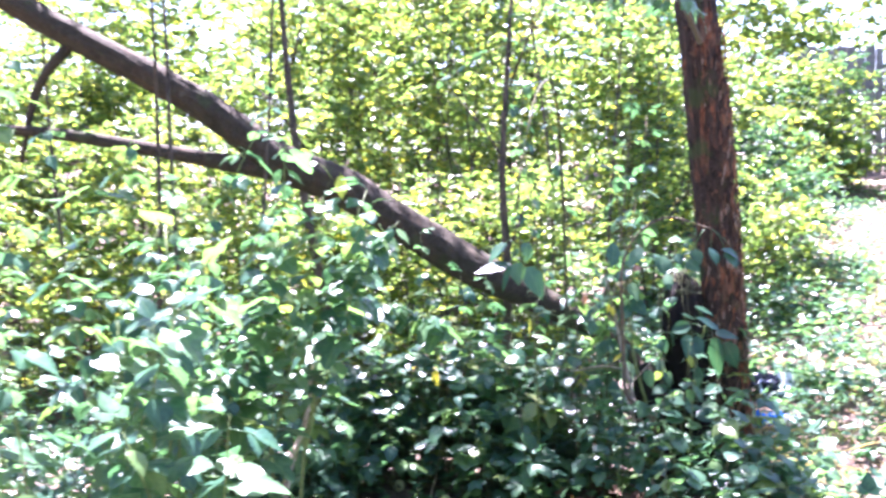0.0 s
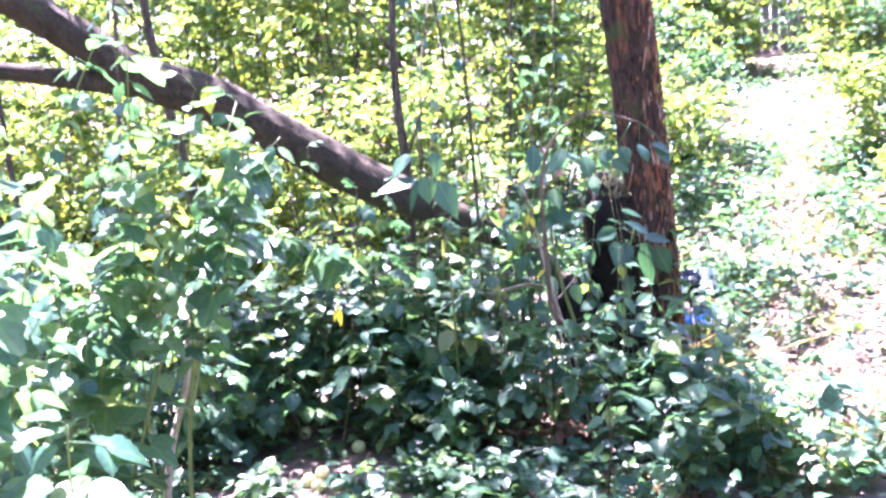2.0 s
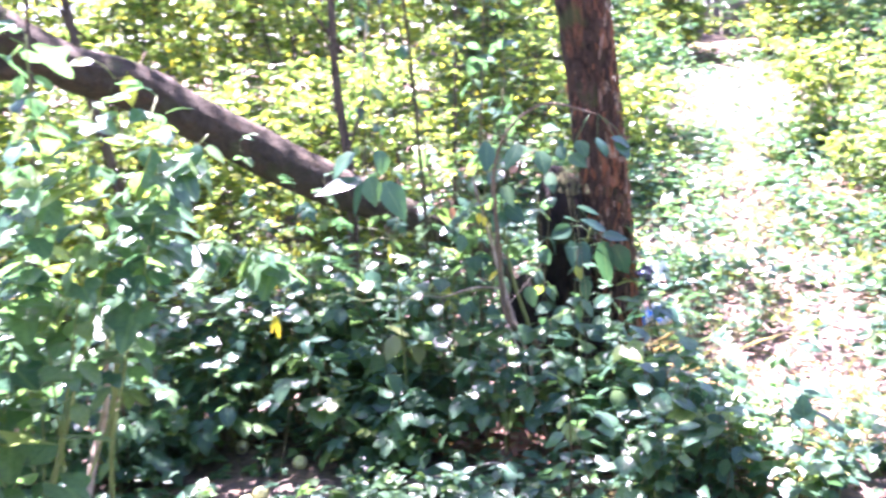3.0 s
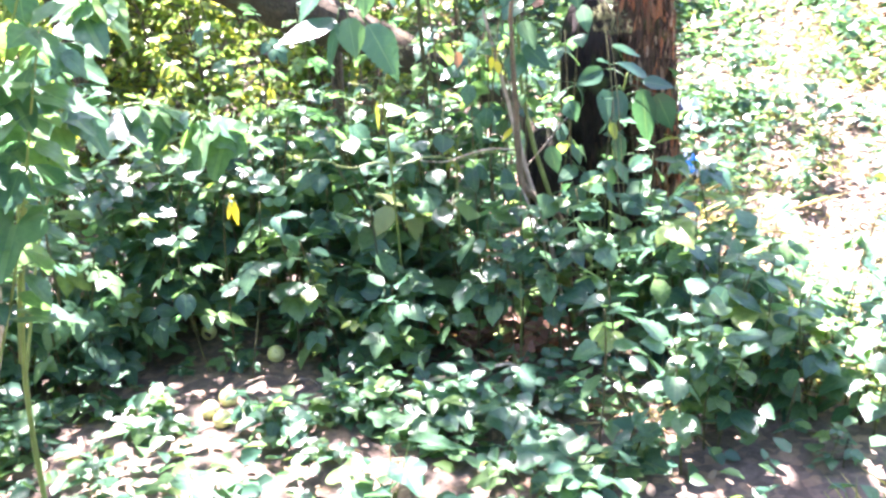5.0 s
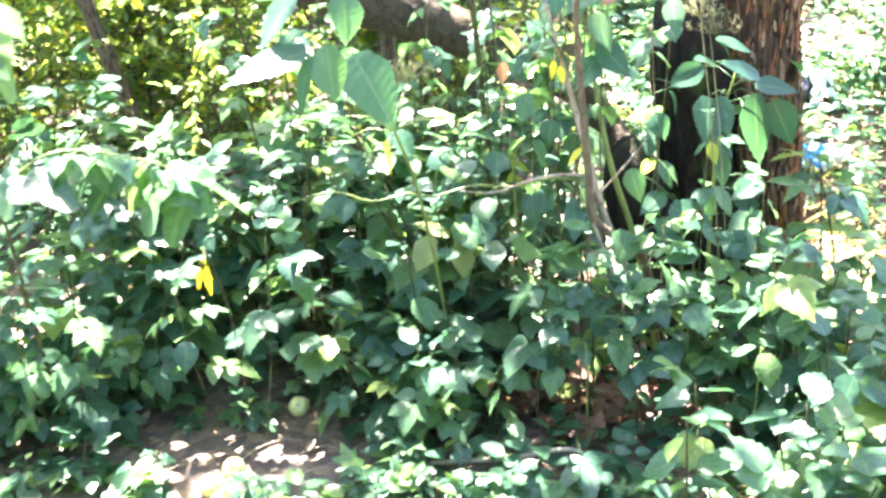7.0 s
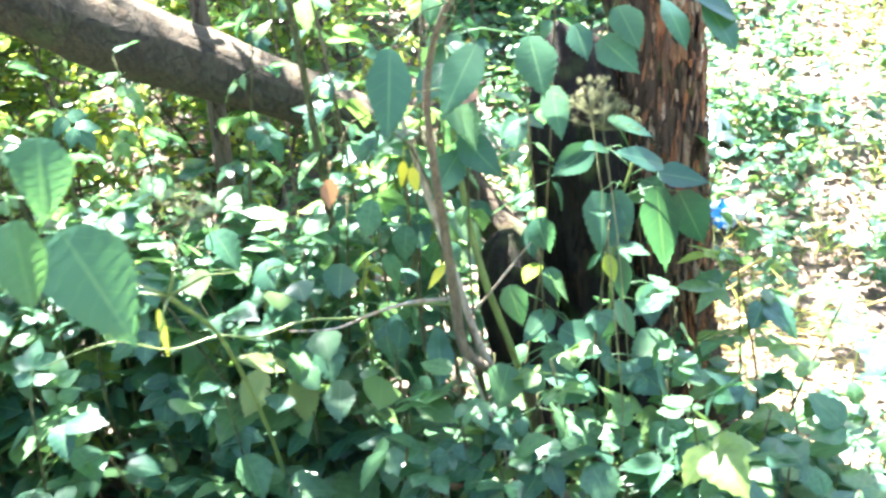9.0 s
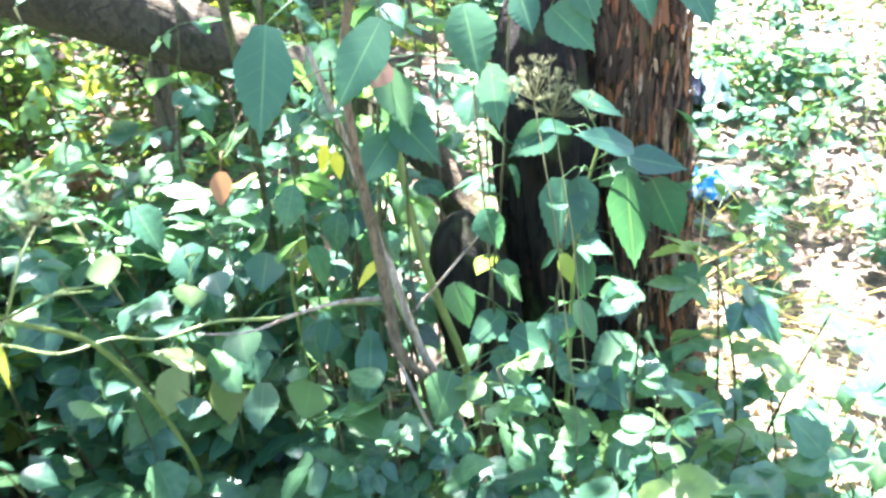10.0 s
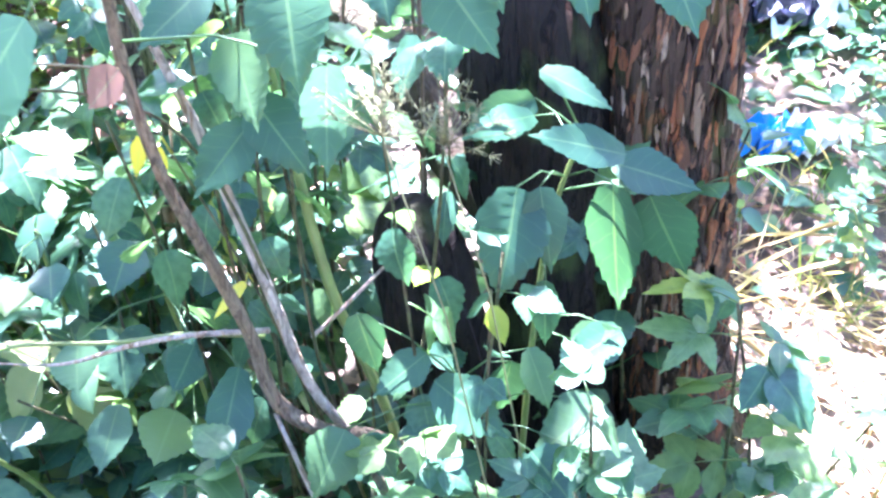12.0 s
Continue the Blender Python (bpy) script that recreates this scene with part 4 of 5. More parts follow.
def shoots_by_the_tree():
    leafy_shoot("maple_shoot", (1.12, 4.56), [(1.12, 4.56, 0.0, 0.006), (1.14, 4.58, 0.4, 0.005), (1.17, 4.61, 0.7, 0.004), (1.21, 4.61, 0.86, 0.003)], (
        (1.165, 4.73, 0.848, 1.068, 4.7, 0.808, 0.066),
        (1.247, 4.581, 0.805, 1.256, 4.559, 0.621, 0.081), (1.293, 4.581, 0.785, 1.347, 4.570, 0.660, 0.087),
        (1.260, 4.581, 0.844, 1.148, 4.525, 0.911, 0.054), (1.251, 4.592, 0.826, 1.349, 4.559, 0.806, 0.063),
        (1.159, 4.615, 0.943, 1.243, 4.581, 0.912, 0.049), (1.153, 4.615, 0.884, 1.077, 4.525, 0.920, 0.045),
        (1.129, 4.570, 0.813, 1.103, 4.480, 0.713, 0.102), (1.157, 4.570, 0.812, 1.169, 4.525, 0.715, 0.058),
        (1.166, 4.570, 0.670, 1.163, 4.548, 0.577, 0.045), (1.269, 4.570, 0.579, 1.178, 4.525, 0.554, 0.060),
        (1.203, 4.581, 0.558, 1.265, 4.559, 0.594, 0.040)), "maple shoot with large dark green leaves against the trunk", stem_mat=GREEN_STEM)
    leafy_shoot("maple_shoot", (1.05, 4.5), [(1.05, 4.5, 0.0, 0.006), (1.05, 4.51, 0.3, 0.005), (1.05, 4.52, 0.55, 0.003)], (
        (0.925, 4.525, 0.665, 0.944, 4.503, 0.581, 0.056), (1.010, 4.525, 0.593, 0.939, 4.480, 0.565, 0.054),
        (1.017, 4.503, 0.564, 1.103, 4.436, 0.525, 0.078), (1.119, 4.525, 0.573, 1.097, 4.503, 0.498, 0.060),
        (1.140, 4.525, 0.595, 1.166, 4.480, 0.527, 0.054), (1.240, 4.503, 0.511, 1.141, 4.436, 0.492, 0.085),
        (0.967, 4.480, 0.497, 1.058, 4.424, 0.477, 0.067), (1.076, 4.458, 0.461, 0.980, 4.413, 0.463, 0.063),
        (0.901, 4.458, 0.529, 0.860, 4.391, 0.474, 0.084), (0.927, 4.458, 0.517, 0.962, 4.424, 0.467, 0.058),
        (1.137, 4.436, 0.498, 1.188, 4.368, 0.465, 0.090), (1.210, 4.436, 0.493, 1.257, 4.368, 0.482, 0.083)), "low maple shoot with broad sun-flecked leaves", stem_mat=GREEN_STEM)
    leafy_shoot("young_maple", (1.02, 4.62), [(1.02, 4.62, 0.0, 0.013), (0.96, 4.53, 0.4, 0.012), (0.869, 4.474, 0.512, 0.011), (0.818, 4.465, 0.578, 0.0105), (0.806, 4.45, 0.7, 0.0095), (0.79, 4.4, 0.86, 0.0085), (0.776, 4.36, 0.99, 0.007), (0.775, 4.34, 1.14, 0.006), (0.82, 4.28, 1.28, 0.006), (0.95, 4.26, 1.36, 0.005), (1.15, 4.3, 1.31, 0.003)], (
        (0.930, 4.300, 1.196, 0.937, 4.240, 1.118, 0.068), (1.049, 4.320, 1.174, 1.090, 4.260, 1.131, 0.062),
        (0.957, 4.280, 1.120, 0.953, 4.220, 1.053, 0.046), (1.002, 4.300, 1.206, 1.009, 4.260, 1.160, 0.042),
        (1.146, 4.300, 1.227, 1.163, 4.240, 1.163, 0.065), (1.213, 4.300, 1.215, 1.240, 4.240, 1.148, 0.072),
        (0.689, 4.050, 1.260, 0.670, 3.980, 1.167, 0.060), (0.809, 4.100, 1.241, 0.746, 4.050, 1.165, 0.056),
        (1.078, 4.320, 1.221, 1.097, 4.270, 1.162, 0.058), (1.261, 4.300, 1.191, 1.186, 4.280, 1.229, 0.066)), "young maple with a forked grey stem and drooping leaves", stem_mat=TWIG, category="sapling")
    leafy_shoot("green_shoot", (1.01, 4.56), [(1.01, 4.56, 0.0, 0.008), (0.95, 4.57, 0.42, 0.0075), (0.889, 4.58, 0.655, 0.0075), (0.862, 4.6, 0.84, 0.0065), (0.85, 4.58, 1.0, 0.005), (0.84, 4.53, 1.14, 0.003)], (
        (0.842, 4.490, 0.960, 0.780, 4.440, 0.900, 0.060), (0.846, 4.490, 0.990, 0.905, 4.430, 0.925, 0.065),
        (0.838, 4.490, 1.060, 0.860, 4.420, 0.990, 0.060), (0.832, 4.480, 1.120, 0.765, 4.420, 1.080, 0.062)), "green fleshy shoot with upright stem", stem_mat=GREEN_STEM)
    leafy_shoot("arching_shoot", (0.62, 4.95), [(0.62, 4.95, 0.0, 0.009), (0.6, 4.9, 1.0, 0.008), (0.52, 4.6, 1.85, 0.006), (0.4, 4.2, 1.9, 0.005), (0.3, 3.9, 1.55, 0.003), (0.27, 3.8, 1.22, 0.002)], (
        (0.255, 3.800, 1.194, 0.118, 3.740, 1.163, 0.062), (0.279, 3.780, 1.201, 0.283, 3.740, 1.118, 0.065),
        (0.319, 3.780, 1.184, 0.373, 3.740, 1.065, 0.092), (0.252, 3.780, 1.194, 0.220, 3.750, 1.092, 0.025),
        (0.316, 3.800, 1.274, 0.312, 3.760, 1.201, 0.062), (0.237, 3.840, 1.272, 0.170, 3.800, 1.201, 0.067)), "thin arching maple shoot ending in a spray of leaves")
    leafy_shoot("broad_leaved_shoot", (0.44, 4.8), [(0.44, 4.8, 0.0, 0.005), (0.44, 4.78, 0.4, 0.004), (0.46, 4.72, 0.66, 0.003), (0.5, 4.65, 0.72, 0.002)], (
        (0.274, 4.81, 0.5, 0.329, 4.653, 0.338, 0.1), (0.465, 4.73, 0.7, 0.475, 4.663, 0.663, 0.082), (0.319, 4.732, 0.7, 0.328, 4.668, 0.669, 0.067),
        (0.522, 4.606, 0.7, 0.534, 4.552, 0.687, 0.058), (0.481, 4.575, 0.7, 0.489, 4.521, 0.689, 0.058), (0.512, 4.614, 0.5, 0.536, 4.554, 0.484, 0.05),
        (0.281, 4.566, 0.5, 0.271, 4.512, 0.505, 0.07), (0.46, 4.535, 0.5, 0.454, 4.479, 0.498, 0.061)), "shoot with broad rounded green leaves among the saplings", LEAF, GREEN_STEM, wide=(0.38, 0.46))
    leafy_shoot("broad_leaved_shoot", (0.66, 4.7), [(0.66, 4.7, 0.0, 0.005), (0.655, 4.68, 0.4, 0.004), (0.65, 4.64, 0.62, 0.003), (0.66, 4.62, 0.72, 0.002)], (
        (0.555, 4.545, 0.62, 0.564, 4.477, 0.594, 0.07), (0.615, 4.658, 0.7, 0.6, 4.587, 0.666, 0.072), (0.644, 4.584, 0.5, 0.637, 4.531, 0.499, 0.046),
        (0.775, 4.485, 0.62, 0.754, 4.377, 0.552, 0.061), (0.661, 4.534, 0.5, 0.645, 4.46, 0.477, 0.085), (0.579, 4.552, 0.5, 0.564, 4.463, 0.461, 0.067),
        (0.714, 4.436, 0.5, 0.783, 4.364, 0.48, 0.063), (0.729, 4.597, 0.7, 0.731, 4.542, 0.688, 0.06), (0.71, 4.528, 0.62, 0.695, 4.463, 0.602, 0.054)), "shoot with broad rounded green leaves among the saplings", LEAF, GREEN_STEM, wide=(0.38, 0.46))
    leafy_shoot("pale_shoot", (0.47, 4.7), [(0.47, 4.7, 0.0, 0.005), (0.48, 4.69, 0.3, 0.004), (0.48, 4.67, 0.49, 0.003)], (
        (0.430, 4.660, 0.485, 0.373, 4.630, 0.400, 0.074), (0.474, 4.660, 0.484, 0.376, 4.640, 0.543, 0.050),
        (0.496, 4.660, 0.465, 0.504, 4.620, 0.361, 0.078), (0.483, 4.670, 0.479, 0.567, 4.680, 0.524, 0.063)), "shoot with pale yellowing leaves", LEAF_PALE)
    leafy_shoot("yellowing_shoot", (-0.12, 4.6), [(-0.12, 4.6, 0.0, 0.002), (-0.1, 4.5, 0.4, 0.0018), (-0.06, 4.2, 0.7, 0.0014), (-0.03, 4.03, 0.75, 0.001)], (
        (-0.035, 4.02, 0.748, -0.045, 4.0, 0.71, 0.012), (-0.025, 4.02, 0.75, -0.026, 4.0, 0.692, 0.019)), "thin shoot with bright yellow leaves", LEAF_YELLOW)
    leafy_shoot("lime_shoot", (0.7, 4.95), [(0.7, 4.95, 0.0, 0.003), (0.69, 4.92, 0.4, 0.0025), (0.674, 4.885, 0.62, 0.001)], (
        (0.67, 4.88, 0.6, 0.63, 4.86, 0.575, 0.022), (0.68, 4.88, 0.59, 0.72, 4.86, 0.565, 0.022), (0.675, 4.88, 0.56, 0.65, 4.85, 0.525, 0.02), (0.68, 4.88, 0.55, 0.7, 4.85, 0.515, 0.022), (0.674, 4.88, 0.62, 0.675, 4.85, 0.575, 0.022)), "thin shoot with small yellow-green leaves", LEAF_LIME)
    leafy_shoot("yellowing_shoot", (1.06, 4.46), [(1.06, 4.46, 0.0, 0.003), (1.08, 4.45, 0.5, 0.002), (1.09, 4.44, 0.76, 0.002)], (
        (1.091, 4.430, 0.745, 1.104, 4.420, 0.690, 0.028),), "thin shoot with a yellowing leaf", LEAF_LIME)
    leafy_shoot("yellowing_shoot", (0.92, 4.54), [(0.92, 4.54, 0.0, 0.003), (0.83, 4.53, 0.6, 0.002), (0.745, 4.46, 0.99, 0.001)], (
        (0.737, 4.450, 0.971, 0.727, 4.430, 0.933, 0.018), (0.750, 4.450, 0.958, 0.753, 4.430, 0.920, 0.022), (0.8, 4.5, 0.74, 0.76, 4.47, 0.71, 0.02)), "thin shoot with bright yellow leaves", LEAF_YELLOW)
    leafy_shoot("withered_shoot", (0.91, 4.56), [(0.91, 4.56, 0.0, 0.004), (0.84, 4.53, 0.6, 0.003), (0.77, 4.48, 0.95, 0.002), (0.66, 4.3, 1.1, 0.0012), (0.61, 4.26, 1.05, 0.001)], (
        (0.6, 4.25, 1.03, 0.594, 4.24, 0.985, 0.03), (0.82, 4.2, 1.16, 0.795, 4.19, 1.135, 0.035), ), "thin shoot with withered rusty leaves", RUST)
    leafy_shoot("yellow_sprig", (-0.62, 4.6), [(-0.62, 4.6, 0.0, 0.005), (-0.6, 4.55, 0.8, 0.004), (-0.52, 4.46, 1.45, 0.002), (-0.45, 4.42, 1.545, 0.001)], (
        (-0.444, 4.42, 1.54, -0.444, 4.41, 1.435, 0.06), (-0.56, 4.45, 1.6, -0.63, 4.4, 1.585, 0.05)), "thin sprig with rounded yellow-green leaves", LEAF_LIME)
    for x, y, z, size, kind in ((0.746, 4.15, 0.36, 0.2, "palm"), (0.707, 4.1, 0.15, 0.2, "palm"), (0.7, 3.76, 0.1, 0.17, "lobed"), (0.62, 3.86, 0.12, 0.15, "lobed"), (1.0, 4.2, 0.42, 0.16, "round"), (1.2, 4.12, 0.42, 0.16, "round"), (1.32, 4.2, 0.38, 0.15, "round"), (1.12, 4.05, 0.36, 0.15, "round"), (1.62, 4.5, 0.2, 0.13, "round"), (1.78, 4.62, 0.18, 0.12, "round"), (1.9, 4.75, 0.2, 0.12, "lobed"), (1.72, 4.35, 0.24, 0.13, "round"), (1.95, 5.0, 0.2, 0.12, "lobed"), (1.5, 4.35, 0.26, 0.13, "round")):
        rng = random.Random(int(x * 1000))
        ob = thing("seedling", (x, y + 0.12, float(ground_z(x, y + 0.12))), "single-stemmed green seedling with spread leaves", "seedling", "seedlings")
        v, f = tube(np.array([(0, 0, -0.02, 0.003), (0.005, -0.01, z * 0.6, 0.0025), (0, -0.04, z, 0.0015)]), 5)
        mesh_object("stem", v, f, GREEN_STEM, ob)
        for turn in ((0,) if kind == "palm" else (0, 2.2, -2.2)):
            place_leaf(ob, rng, kind, (0, -0.04, z), (math.sin(turn), -math.cos(turn), -0.35), size * (1 if turn == 0 else 0.75))


shoots_by_the_tree()


def seed_head(x, y, z, seed):
    """A dry umbel: rays fanning from the top of a thin stem, each with a small cluster at its end."""
    rng = random.Random(seed)
    ob = thing("seed_head", (x, y, 0.0), "dry feathery umbel seed head on a thin stem", "seed head", "seed heads")
    v, f = tube(np.array([(0.1, 0.16, -0.02, 0.0016), (0.085, 0.11, z * 0.45, 0.0013), (0.04, 0.05, z * 0.8, 0.001), (0, 0, z, 0.0008)]), 5)
    mesh_object("stem", v, f, DRY_STEM, ob)
    pieces = []
    for i in range(26):
        a, e = rng.uniform(0, 6.28), rng.uniform(0.1, 1.4)
        way = Vector((math.cos(a) * math.cos(e), math.sin(a) * math.cos(e), math.sin(e)))
        top = Vector((0, 0, z)) + way * rng.uniform(0.03, 0.06)
        pieces.append(tube(np.array([(0, 0, z, 0.0004), (*top, 0.0003)]), 3))
        for k in range(9):
            tip = top + (way + Vector((rng.gauss(0, 0.7), rng.gauss(0, 0.7), rng.gauss(0, 0.7)))).normalized() * 0.011
            pieces.append(tube(np.array([(*top, 0.0002), (*tip, 0.0004)]), 3))
    v, f = join(pieces)
    mesh_object("umbel", v, f, DRY_STEM, ob)["kind"] = "stuff"


def umbel_herb():
    """A tall herb past its flowering: a green stalk, rays spreading from its node, one of them with a dry umbel, and a narrow leaf."""
    rng = random.Random(12)
    ob = thing("umbel_herb", (0.44, 4.6, 0.0), "tall green herb with spreading rays and a dry cream umbel", "herb")
    o = Vector(ob.location)
    node_at = Vector((0.366, 4.05, 0.97)) - o
    v, f = tube(smooth_path([(0, 0, -0.02, 0.0045), (-0.005, -0.06, 0.35, 0.004), (-0.04, -0.3, 0.75, 0.0035), (*node_at, 0.003)], 6), 7)
    mesh_object("stem", v, f, GREEN_STEM, ob)
    tips = ((0.402, 4.12, 1.045), (0.46, 4.06, 0.985), (0.28, 4.03, 1.015), (0.47, 4.12, 0.96), (0.27, 4.1, 0.95), (0.35, 3.98, 0.93))
    for tip in tips:
        t = Vector(tip) - o
        v, f = tube(np.array([(*node_at, 0.002), (*((node_at + t) / 2 + Vector((0, 0, 0.012))), 0.0014), (*t, 0.0008)]), 5)
        mesh_object("ray", v, f, GREEN_STEM, ob)
    top = Vector(tips[0]) - o
    pieces = []
    for i in range(30):
        a, e = rng.uniform(0, 6.28), rng.uniform(-0.2, 1.3)
        way = Vector((math.cos(a) * math.cos(e), math.sin(a) * math.cos(e), math.sin(e)))
        end = top + way * rng.uniform(0.025, 0.05)
        pieces.append(tube(np.array([(*top, 0.0005), (*end, 0.0003)]), 3))
        for k in range(8):
            tip = end + (way + Vector((rng.gauss(0, 0.7), rng.gauss(0, 0.7), rng.gauss(0, 0.7)))).normalized() * 0.01
            pieces.append(tube(np.array([(*end, 0.0002), (*tip, 0.0005)]), 3))
    v, f = join(pieces)
    mesh_object("umbel", v, f, DRY_STEM, ob, "dry cream umbel")["kind"] = "stuff"
    m = Matrix.Translation(Vector((0.35, 4.04, 0.96)) - o) @ Matrix.Rotation(radians(-84), 4, "X")
    v, f, u = blade(m, 0.075, 0.011, 9, 0.3, 0.1, 0.0, 0.4)
    mesh_object("leaf", v, f, LEAF_LIME, ob, "narrow yellow-green hanging leaf", uvs=u)


DRY_STEM = plain("dry_stem", (0.13, 0.135, 0.055), 0.8)
for i, (x, y, z) in enumerate(((1.0, 4.22, 1.085), (1.045, 4.3, 1.03))):
    seed_head(x, y, z, i)
umbel_herb()


def stick(name, rows, mat, label, sides=6):
    o = Vector(rows[0][:3])
    ob = thing(name, o, label, "stick")
    v, f = tube(smooth_path([(a - o.x, b - o.y, c - o.z, r) for a, b, c, r in rows], 6), sides)
    mesh_object("shaft", v, f, mat, ob)
    for k, (u, turn) in enumerate(((0.45, 1.0), (0.62, 3.6), (0.8, 5.2)) if name == "thin_trunk" else ()):
        a = Vector(rows[-1][:3]) * u + Vector(rows[0][:3]) * (1 - u) - o
        b = a + Vector((math.cos(turn) * 0.35, math.sin(turn) * 0.35, 0.4))
        v, f = tube(np.array([(*a, 0.009), (*((a + b) / 2 + Vector((0, 0, 0.03))), 0.006), (*b, 0.003)]), 5)
        mesh_object("twig", v, f, mat, ob)
    return ob


def sticks():
    stick("trailing_twig", [(0.81, 4.5, 0.655, 0.0034), (0.72, 4.48, 0.68, 0.003), (0.63, 4.485, 0.667, 0.0028), (0.53, 4.46, 0.69, 0.0025), (0.44, 4.455, 0.676, 0.0022), (0.375, 4.45, 0.692, 0.002), (0.29, 4.43, 0.69, 0.002), (0.2, 4.42, 0.727, 0.0016), (0.08, 4.4, 0.71, 0.001)], GREEN_STEM, "long thin yellow-green twig trailing over the leaves")
    stick("dead_twig", [(0.82, 4.49, 0.672, 0.004), (0.73, 4.46, 0.694, 0.0034), (0.66, 4.45, 0.69, 0.003), (0.58, 4.44, 0.675, 0.002), (0.5, 4.43, 0.69, 0.001)], DRY, "thin bare grey dead twig")
    stick("dead_twig", [(0.855, 4.57, 0.59, 0.003), (0.9, 4.572, 0.635, 0.003), (0.939, 4.574, 0.676, 0.0025), (0.995, 4.57, 0.74, 0.0015)], DRY, "thin bare grey dead twig")
    stick("bare_stem", [(0.99, 4.57, -0.02, 0.008), (0.92, 4.54, 0.36, 0.008), (0.855, 4.51, 0.56, 0.0075), (0.825, 4.52, 0.69, 0.0075), (0.79, 4.53, 0.85, 0.007), (0.765, 4.53, 0.96, 0.006), (0.73, 4.52, 1.1, 0.004)], DRY, "smooth pale bare stem rising behind the young maple")
    stick("dead_twig", [(0.815, 4.46, 0.56, 0.003), (0.845, 4.43, 0.47, 0.0035), (0.87, 4.41, 0.38, 0.003), (0.88, 4.4, 0.2, 0.002)], DRY, "thin bare grey dead twig")
    stick("dead_stick", [(-0.6, 3.42, -0.02, 0.012), (-0.54, 3.42, 0.45, 0.011), (-0.48, 3.5, 0.68, 0.009), (-0.46, 3.52, 0.86, 0.005)], DRY, "pale bare dead stick standing in the soil")
    stick("dead_sapling", [(4.13, 6.5, 0.2, 0.02), (4.11, 6.5, 0.6, 0.018), (4.02, 6.5, 1.06, 0.015), (3.85, 6.5, 1.1, 0.01), (3.6, 6.5, 1.05, 0.007)], DRY, "bleached bare bent dead sapling")
    stick("thin_trunk", [(0.36, 5.62, -0.03, 0.03), (0.35, 5.62, 0.5, 0.026), (0.365, 5.6, 1.0, 0.024), (0.33, 5.6, 1.6, 0.019), (0.38, 5.62, 2.6, 0.01)], STEM_DARK, "thin dark upright trunk behind the leaning stem", 8)
    stick("thin_trunk", [(-0.6, 6.1, 0.05, 0.034), (-0.66, 6.1, 0.5, 0.032), (-0.74, 6.12, 0.9, 0.03), (-0.9, 6.15, 1.8, 0.024), (-1.0, 6.2, 2.8, 0.014)], STEM_DARK, "thin dark slanting trunk in the thicket", 8)
    stick("fallen_twig", [(0.35, 4.3, 0.03, 0.006), (0.55, 4.2, 0.09, 0.006), (0.7, 4.16, 0.12, 0.005), (0.78, 4.12, 0.04, 0.003)], DRY, "thin dry fallen twig on the soil")

    rng = random.Random(27)
    for x, y in ((0.02, 4.3), (0.08, 4.42), (-0.06, 4.46), (0.16, 4.26), (-0.24, 4.2), (0.1, 4.18), (-0.3, 4.4), (1.2, 3.86), (1.3, 3.95), (1.62, 3.9), (1.7, 4.2)):
        a, reach = rng.uniform(0, 6.28), rng.uniform(0.05, 0.1)
        u, w = math.cos(a) * reach, math.sin(a) * reach
        stick("fallen_twig", [(x - u, y - w, 0.006, 0.0016), (x - 0.3 * u, y - 0.2 * w, 0.03, 0.0016), (x + 0.5 * u, y + 0.3 * w, 0.034, 0.0013), (x + u, y + w, 0.008, 0.001)], DRY, "thin dry fallen twig on the soil", 5)


sticks()


